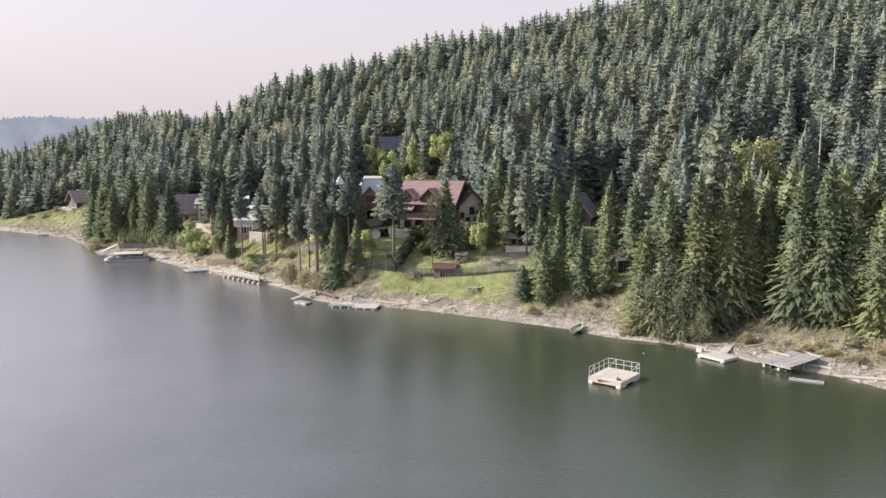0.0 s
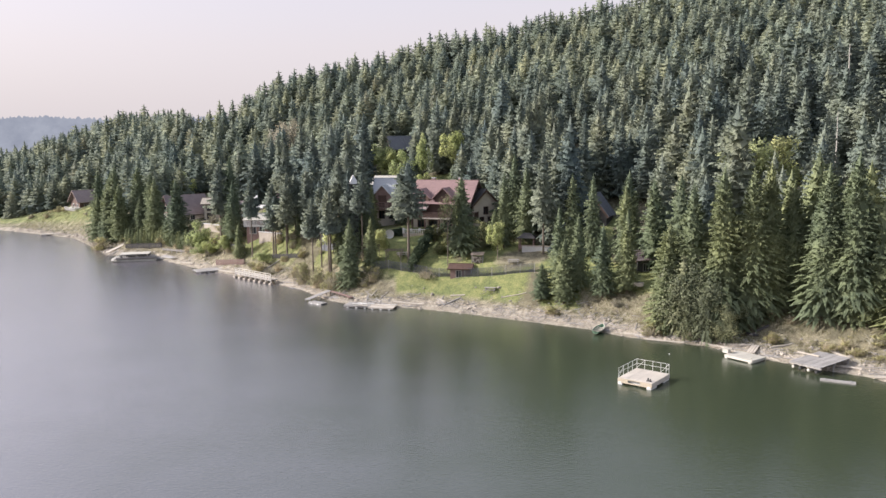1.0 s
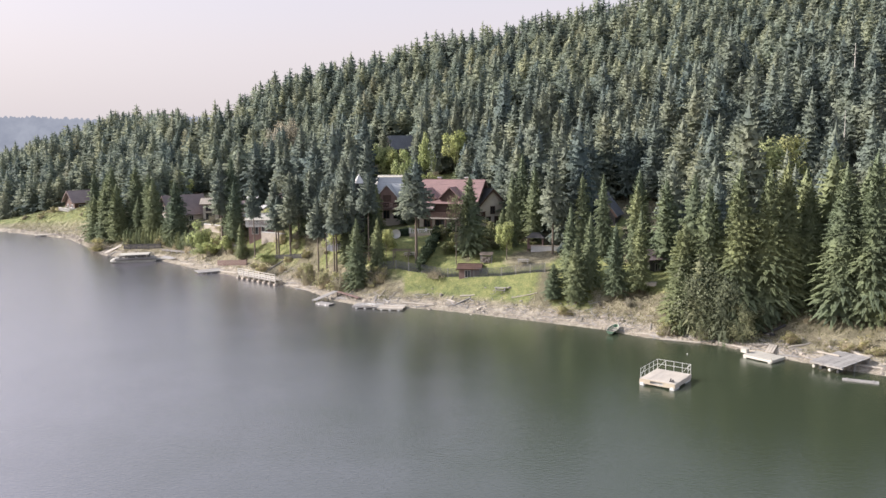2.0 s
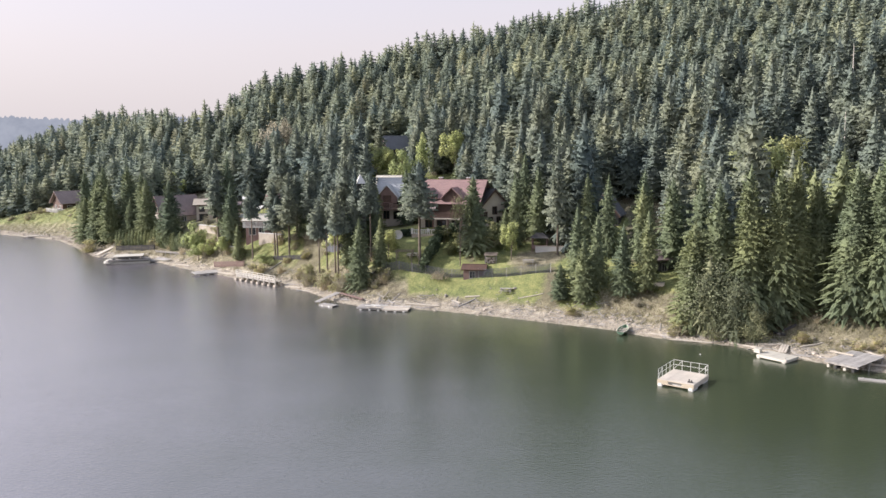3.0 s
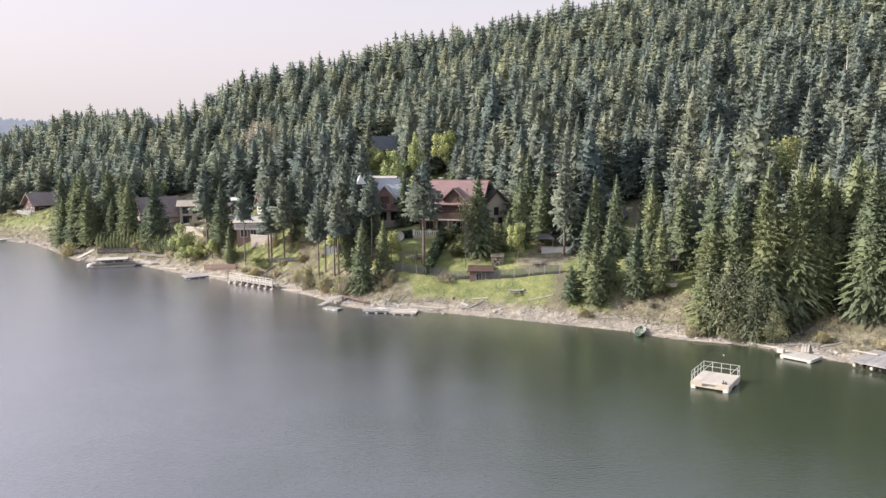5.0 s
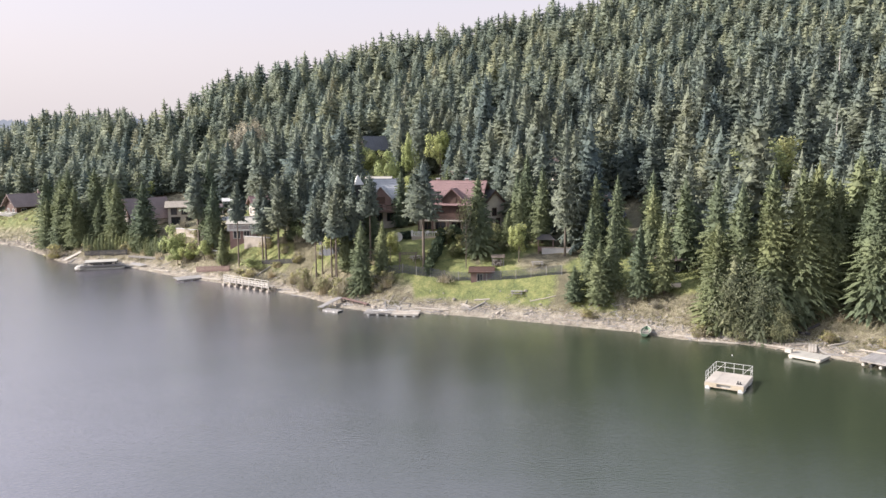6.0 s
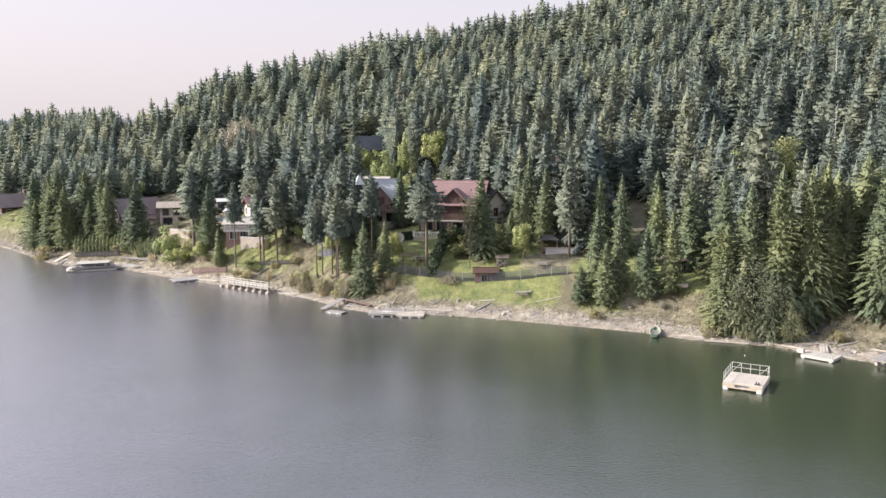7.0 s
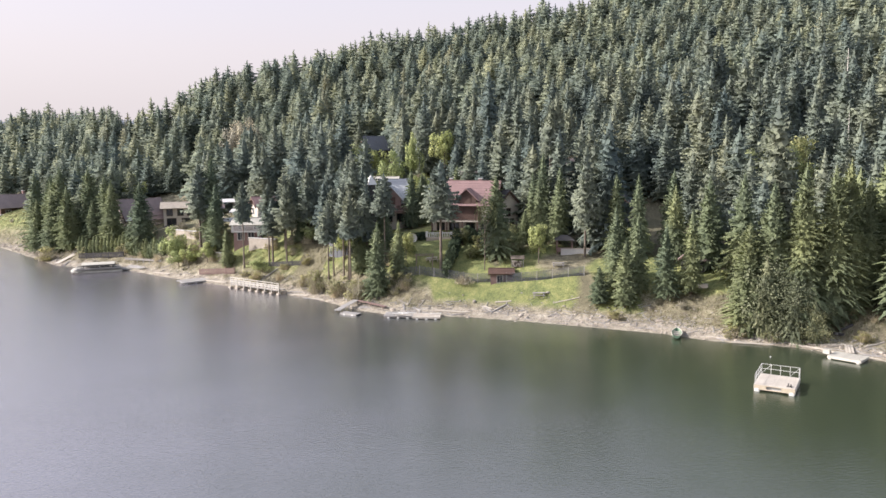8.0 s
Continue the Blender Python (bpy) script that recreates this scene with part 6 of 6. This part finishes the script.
# ---------------------------------------------------------------- fences, hedges, garden
def board_fence(label, a, b, h, mat, step=0.16, follow=True):
    a, b = Vector((*a, 0)), Vector((*b, 0))
    L = (b - a).length
    ob = thing("fence", label, "fence", pose(a.x, a.y, gz(a.x, a.y), 0, 0, math.degrees(math.atan2(b.y - a.y, b.x - a.x))))
    z0 = gz(a.x, a.y)

    def dz(u):
        return (gz(b.x, b.y) - z0) * u / L
    n = max(2, round(L / 2.2))
    for i in range(n + 1):
        u = L * i / n
        part("post", Shape().box(u - 0.07, u + 0.07, 0.02, 0.16, dz(u) - 1.0, dz(u) + h + 0.08), mat, ob)
    for i in range(n):
        u, w = L * i / n, L * (i + 1) / n
        for k in (0.25, 0.85):
            part("rail", Shape().beam((u, 0.0, dz(u) + h * k), (w, 0.0, dz(w) + h * k), 0.05, 0.09), mat, ob)
    u = 0.0
    me = Shape().box(-step * 0.33, step * 0.33, -0.05, -0.028, 0.05, h).mesh("board")
    while u < L:
        o = part("board", me, mat, ob)
        o.location = (u, 0, dz(u))
        u += step
    return ob


board_fence("reddish brown board fence above the beach", (-54.8, 179.6), (-47.2, 174.6), 1.25, MAT_REDBROWN)
board_fence("dark brown board fence behind the pontoon boat", (-86.4, 207.6), (-75.2, 202.6), 1.25, MAT_DARK, 0.24)
board_fence("low brown fence below the cypress row", (-74.6, 201.6), (-65, 193.6), 0.5, MAT_GREYWOOD, 0.2)
board_fence("grey weathered fence along the lower garden", (-41, 171.8), (-33.5, 166), 1.0, MAT_DARK)


def wire_fence(label, pts, h):
    ob = thing("wire_fence", label, "fence", Matrix.Translation((0, 0, 0)))
    for (ax, ay), (bx, by) in zip(pts, pts[1:]):
        L = math.hypot(bx - ax, by - ay)
        n = max(1, round(L / 2.5))
        at = lambda t: (ax + (bx - ax) * t, ay + (by - ay) * t)
        for i in range(n + 1):
            x, y = at(i / n)
            part("post", Shape().tube([(x, y, gz(x, y) - 0.3), (x, y, gz(x, y) + h + 0.1)], [0.06, 0.055], 6), MAT_GREYWOOD, ob)
        net = Shape()
        m = int(L / 0.11)
        for i in range(m):
            x, y = at(i / m)
            z = gz(x, y)
            net.box(x - 0.02, x + 0.02, y - 0.02, y + 0.02, z + 0.02, z + h)
        for k in range(7):
            for i in range(n):
                p, q = at(i / n), at((i + 1) / n)
                net.beam((*p, gz(*p) + 0.06 + k * (h - 0.06) / 6), (*q, gz(*q) + 0.06 + k * (h - 0.06) / 6), 0.026)
        tagged(part("netting", net, MAT_ROOFGREY, ob), kind="stuff")
    return ob


wire_fence("grey wire netting fence along the lower lawn", ((-23, 149.5), (-15.4, 145.2), (-6, 140.9), (3, 136.6), (12.4, 132.6)), 1.5)


def hedge(label, pts, h, w, seed):
    ob = thing("hedge", label, "hedge", Matrix.Translation((0, 0, 0)))
    rg = np.random.default_rng(seed)
    P = []
    for (ax, ay), (bx, by) in zip(pts, pts[1:]):
        L = math.hypot(bx - ax, by - ay)
        n = int(L * 330)
        t = rg.uniform(0, 1, n)
        nx, ny = -(by - ay) / L, (bx - ax) / L
        o = np.clip(rg.normal(0, 0.5, n), -1, 1) * w / 2
        z = h * rg.uniform(0, 1, n) ** 0.6 * (1 + 0.12 * np.sin(t * L * 1.7))
        x, y = ax + (bx - ax) * t + nx * o, ay + (by - ay) * t + ny * o
        P.append(np.stack([x, y, height(x, y) + z], -1))
    P = np.concatenate(P)
    n = len(P)
    a, b = rg.normal(0, 0.13, (n, 3)), rg.normal(0, 0.13, (n, 3))
    V = np.stack([P - a, P + b, P + a, P - b], 1).reshape(-1, 3)
    q = np.arange(n)[:, None] * 4
    part("foliage", quick_mesh("foliage", V, np.concatenate([q + [0, 1, 2], q + [0, 2, 3]]), mats=[MAT_HEDGE]), MAT_HEDGE, ob)


hedge("dark clipped hedge running down the garden slope", ((-5.0, 150.8), (-6.3, 147.6), (-7.5, 144.8), (-8.8, 142.0)), 2.1, 1.6, 1)
hedge("dark shrubs massed below the villa", ((-3.4, 153.6), (1.0, 152.6), (5.4, 151.0)), 2.5, 2.0, 3)
hedge("dark clipped hedge below the upper lawn", ((-16.0, 154.8), (-10.6, 153.8)), 1.1, 1.2, 2)


def cypress(x, y, h, r, seed, src=[]):
    if not src:
        for k in range(3):
            rg = np.random.default_rng(400 + k)
            n = 800
            z = rg.uniform(0.02, 1, n)
            a = rg.uniform(0, 6.283, n)
            rad = 0.15 * np.sin(np.clip(z * 1.05, 0, 1) * 3.1) ** 0.5 * (1.1 - 0.5 * z) * rg.uniform(0.75, 1.1, n)
            P = np.stack([rad * np.cos(a), rad * np.sin(a), z], -1)
            d, e = rg.normal(0, 0.02, (n, 3)), rg.normal(0, 0.02, (n, 3))
            d[:, 2] = np.abs(d[:, 2]) + 0.03
            V = np.stack([P - d, P + e, P + d, P - e], 1).reshape(-1, 3)
            q = np.arange(n)[:, None] * 4
            src.append(quick_mesh("crown", *needle_cloud(V[np.concatenate([q + [0, 1, 2], q + [0, 2, 3]])], 0.2), mats=[MAT_SPRUCE]))
    w = r / 0.15
    ob = thing("cypress", "slim clipped cypress in a garden row", "tree", pose(x, y, gz(x, y) - 0.05, 0, 0, 67 * seed) @ Matrix.Diagonal((w, w, h, 1)), "cypress row")
    part("trunk", TRUNK, MAT_BARK, ob)
    part("crown", src[seed % 3], MAT_NEEDLE, ob)


for i in range(14):
    t = i / 13
    cypress(-74.3 + 9.6 * t, 203.3 - 8.2 * t, 4.0 + 0.5 * math.sin(i * 2.1), 0.68, i)
for i in range(13):
    t = i / 12
    cypress(-86.5 + 11.2 * t, 209.2 - 5.0 * t, 4.0 + 0.5 * math.sin(i * 1.7), 0.68, i + 20)

# satellite dish on a pole
dish = thing("satellite_dish", "round white satellite dish on a short pole in the garden", "satellite dish", pose(-13.3, 152.8, gz(-13.3, 152.8) - 0.8))
V, F = [], []
for i in range(5):
    for j in range(18):
        rr, a = 0.9 * i / 4, j * 6.2832 / 18
        V.append((rr * math.cos(a), 0.28 * (rr / 0.9) ** 2 * -1, rr * math.sin(a) + 1.7))
for i in range(4):
    for j in range(18):
        a, b = i * 18 + j, i * 18 + (j + 1) % 18
        F.append((a, b, b + 18, a + 18))
V2 = [(x, y + 0.04, z) for x, y, z in V]
part("reflector", Shape().add(V, F).add(V2, [tuple(reversed(f)) for f in F]), MAT_WHITE, dish)
part("pole", Shape().tube([(0, 0.12, -0.2), (0, 0.12, 1.6)], [0.06, 0.05], 8), MAT_ZINC, dish)
part("feed_arm", Shape().tube([(0, 0.0, 0.85), (0, -0.7, 1.55)], [0.025, 0.02], 6), MAT_ZINC, dish)

# terrace with white balustrade below the villa
ter = thing("terrace", "raised paved terrace with white balustrade in front of the villa", "terrace", pose(-7.3, 152.4, 10.3, 0, 0, -10))
part("retaining_wall", Shape().box(-3.4, 3.4, -0.3, 0, -4.6, 0.25), MAT_PALESTONE, ter)
part("side_wall", Shape().box(-3.4, -3.1, 0.0, 5.0, -4.6, 0.25), MAT_PALESTONE, ter)
part("side_wall", Shape().box(3.1, 3.4, 0.0, 5.0, -4.6, 0.25), MAT_PALESTONE, ter)
part("slab", Shape().box(-3.1, 3.1, 0.0, 5.0, -0.6, 0.1), MAT_CONCRETE, ter)
for i in range(17):
    bx_ = -3.2 + i * 0.4
    part("baluster", Shape().tube([(bx_, -0.15, 0.25), (bx_, -0.15, 0.6), (bx_, -0.15, 0.95)], [0.06, 0.1, 0.06], 6), MAT_WHITE, ter)
part("handrail", Shape().box(-3.45, 3.45, -0.28, -0.02, 0.95, 1.07), MAT_WHITE, ter)
for x in (-3.3, 3.3):
    part("pier_post", Shape().box(x - 0.2, x + 0.2, -0.35, 0.05, 0.25, 1.3), MAT_WHITE, ter)
for x, y, a_ in ((-5.8, 153.6, 10), (-7.6, 154.4, -20), (-9.0, 153.9, 40)):
    gchair = thing("garden_chair", "white plastic garden chair on the terrace", "chair", pose(x, y, 10.4, 0, 0, a_), "terrace chairs")
    part("seat", Shape().box(-0.25, 0.25, -0.25, 0.25, 0.40, 0.45), MAT_WHITE, gchair)
    part("backrest", Shape().beam((0, 0.26, 0.42), (0, 0.36, 0.92), 0.5, 0.05, (0, 1, 0)), MAT_WHITE, gchair)
    for lx in (-0.22, 0.22):
        for ly in (-0.22, 0.22):
            part("leg", Shape().box(lx - 0.025, lx + 0.025, ly - 0.025, ly + 0.025, 0, 0.40), MAT_WHITE, gchair)


def garden_table(label, x, y, turn, mat):
    ob = thing("picnic_table", label, "table", pose(x, y, gz(x, y), 0, 0, turn))
    for i in range(4):
        part("top_board", Shape().box(-1.0, 1.0, -0.4 + i * 0.2, -0.22 + i * 0.2, 0.72, 0.77), mat, ob)
    for y0 in (-0.85, 0.6):
        part("bench_board", Shape().box(-1.0, 1.0, y0, y0 + 0.25, 0.42, 0.47), mat, ob)
    for px in (-0.75, 0.75):
        for s in (-1, 1):
            part("leg", Shape().beam((px, s * 0.7, 0), (px, s * 0.2, 0.72), 0.09), mat, ob)
        part("cross_bar", Shape().beam((px, -0.85, 0.4), (px, 0.85, 0.4), 0.08), mat, ob)


garden_table("weathered grey picnic table on the rough garden slope", 9.2, 136.4, -10, MAT_GREYWOOD)
garden_table("grey wooden table with benches on the lakeside lawn", 4.9, 132.8, -15, MAT_GREYWOOD)
garden_table("pale garden table inside the log arbour", -10.6, 146.0, 20, MAT_PALEWOOD)

arb = thing("arbour", "rustic log arbour frame on the garden slope", "arbour", pose(-12.0, 145.4, gz(-12, 145.4), 0, 0, -10))
for px in (-1.4, 1.4):
    for py in (-0.9, 0.9):
        part("post", Shape().tube([(px, py, -0.8), (px, py, 1.9)], [0.08, 0.07], 7), MAT_BARK, arb)
    part("brace", Shape().tube([(px, -0.9, 0.9), (px, 0.9, 1.9)], [0.05, 0.05], 6), MAT_BARK, arb)
for py in (-0.9, 0.9):
    part("beam", Shape().tube([(-1.7, py, 1.9), (1.7, py, 1.95)], [0.07, 0.07], 7), MAT_BARK, arb)
for i in range(6):
    part("rafter", Shape().tube([(-1.4 + i * 0.56, -1.1, 2.02), (-1.4 + i * 0.56, 1.1, 2.02)], [0.04, 0.04], 6), MAT_BARK, arb)

# dark stone stairs climbing to the cream house
st_a, st_b = Vector((-69.6, 203.6, gz(-69.6, 203.6))), Vector((-66.2, 215.0, gz(-66.2, 215.0)))
stairs = thing("garden_stairs", "dark stone garden stairs with side walls up the slope", "stairs", pose(*st_a, 0, 0, math.degrees(math.atan2(st_b.y - st_a.y, st_b.x - st_a.x))))
st_l, st_h = math.hypot(st_b.x - st_a.x, st_b.y - st_a.y), st_b.z - st_a.z
st_n = max(8, round(st_h / 0.18))
for i in range(st_n):
    part("step", Shape().box(st_l * i / st_n, st_l * (i + 1) / st_n, -0.8, 0.8, st_h * i / st_n - 0.4, st_h * (i + 1) / st_n + 0.15), MAT_STONE, stairs)
for sy in (-1.0, 1.0):
    part("side_wall", Shape().beam((0, sy, 0.2), (st_l, sy, st_h + 0.2), 0.3, 1.1), MAT_DARK, stairs)

# white canopy by the brown house
cv = thing("garden_canopy", "small white fabric canopy on thin poles beside the house", "canopy", pose(-76.5, 219.5, gz(-76.5, 219.5), 0, 0, 20))
for px in (-1.4, 1.4):
    for py in (-1.1, 1.1):
        part("pole", Shape().tube([(px, py, -0.3), (px, py, 2.1)], [0.04, 0.04], 6), MAT_ZINC, cv)
part("fabric", Shape().add([(-1.7, -1.4, 2.1), (1.7, -1.4, 2.1), (1.7, 1.4, 2.1), (-1.7, 1.4, 2.1), (-0.7, 0, 2.9), (0.7, 0, 2.9)], [(3, 2, 1, 0), (0, 1, 5, 4), (2, 3, 4, 5), (1, 2, 5), (3, 0, 4)]), MAT_WHITE, cv)

# low garden wall with a red timber shelter
lw = thing("garden_wall", "low pale concrete garden wall under the tall spruce", "wall", pose(11.2, 141.4, gz(13, 140.6), 0, 0, -14))
part("wall_panel", Shape().box(0, 5.2, -0.15, 0.15, -1.0, 1.0), MAT_CONCRETE, lw)
part("coping", Shape().box(-0.08, 5.28, -0.22, 0.22, 1.0, 1.1), MAT_PALESTONE, lw)
sh = thing("garden_shelter", "red timber garden shelter with dark roof beside the wall", "shelter", pose(12.2, 142.6, gz(12.2, 142.6), 0, 0, -14))
for px in (-1.3, 1.3):
    for py in (-1.0, 1.0):
        part("post", Shape().box(px - 0.09, px + 0.09, py - 0.09, py + 0.09, -0.6, 2.2), MAT_REDBROWN, sh)
part("roof", Shape().add([(-1.7, -1.4, 2.15), (1.7, -1.4, 2.15), (1.7, 1.4, 2.15), (-1.7, 1.4, 2.15), (-0.6, 0, 3.0), (0.6, 0, 3.0)], [(3, 2, 1, 0), (0, 1, 5, 4), (2, 3, 4, 5), (1, 2, 5), (3, 0, 4)]), MAT_DARK, sh)
part("railing", Shape().box(-1.2, 1.2, -1.05, -0.98, 0.1, 0.9), MAT_REDBROWN, sh)
part("railing", Shape().box(-1.36, -1.3, -0.9, 0.9, 0.1, 0.9), MAT_REDBROWN, sh)

bs = thing("board_stack", "stack of pinkish weathered boards under the spruces", "timber stack", pose(26.6, 121.6, gz(26.6, 123) + 0.05, 0, 0, -25))
for i in range(12):
    part("board", Shape().box(-1.2 + 0.1 * (i % 3), 1.2 + 0.07 * (i % 4), -0.5 + 0.35 * (i % 3), -0.2 + 0.35 * (i % 3), 0.14 * (i // 3), 0.14 * (i // 3) + 0.12), MAT_PALEWOOD, bs)
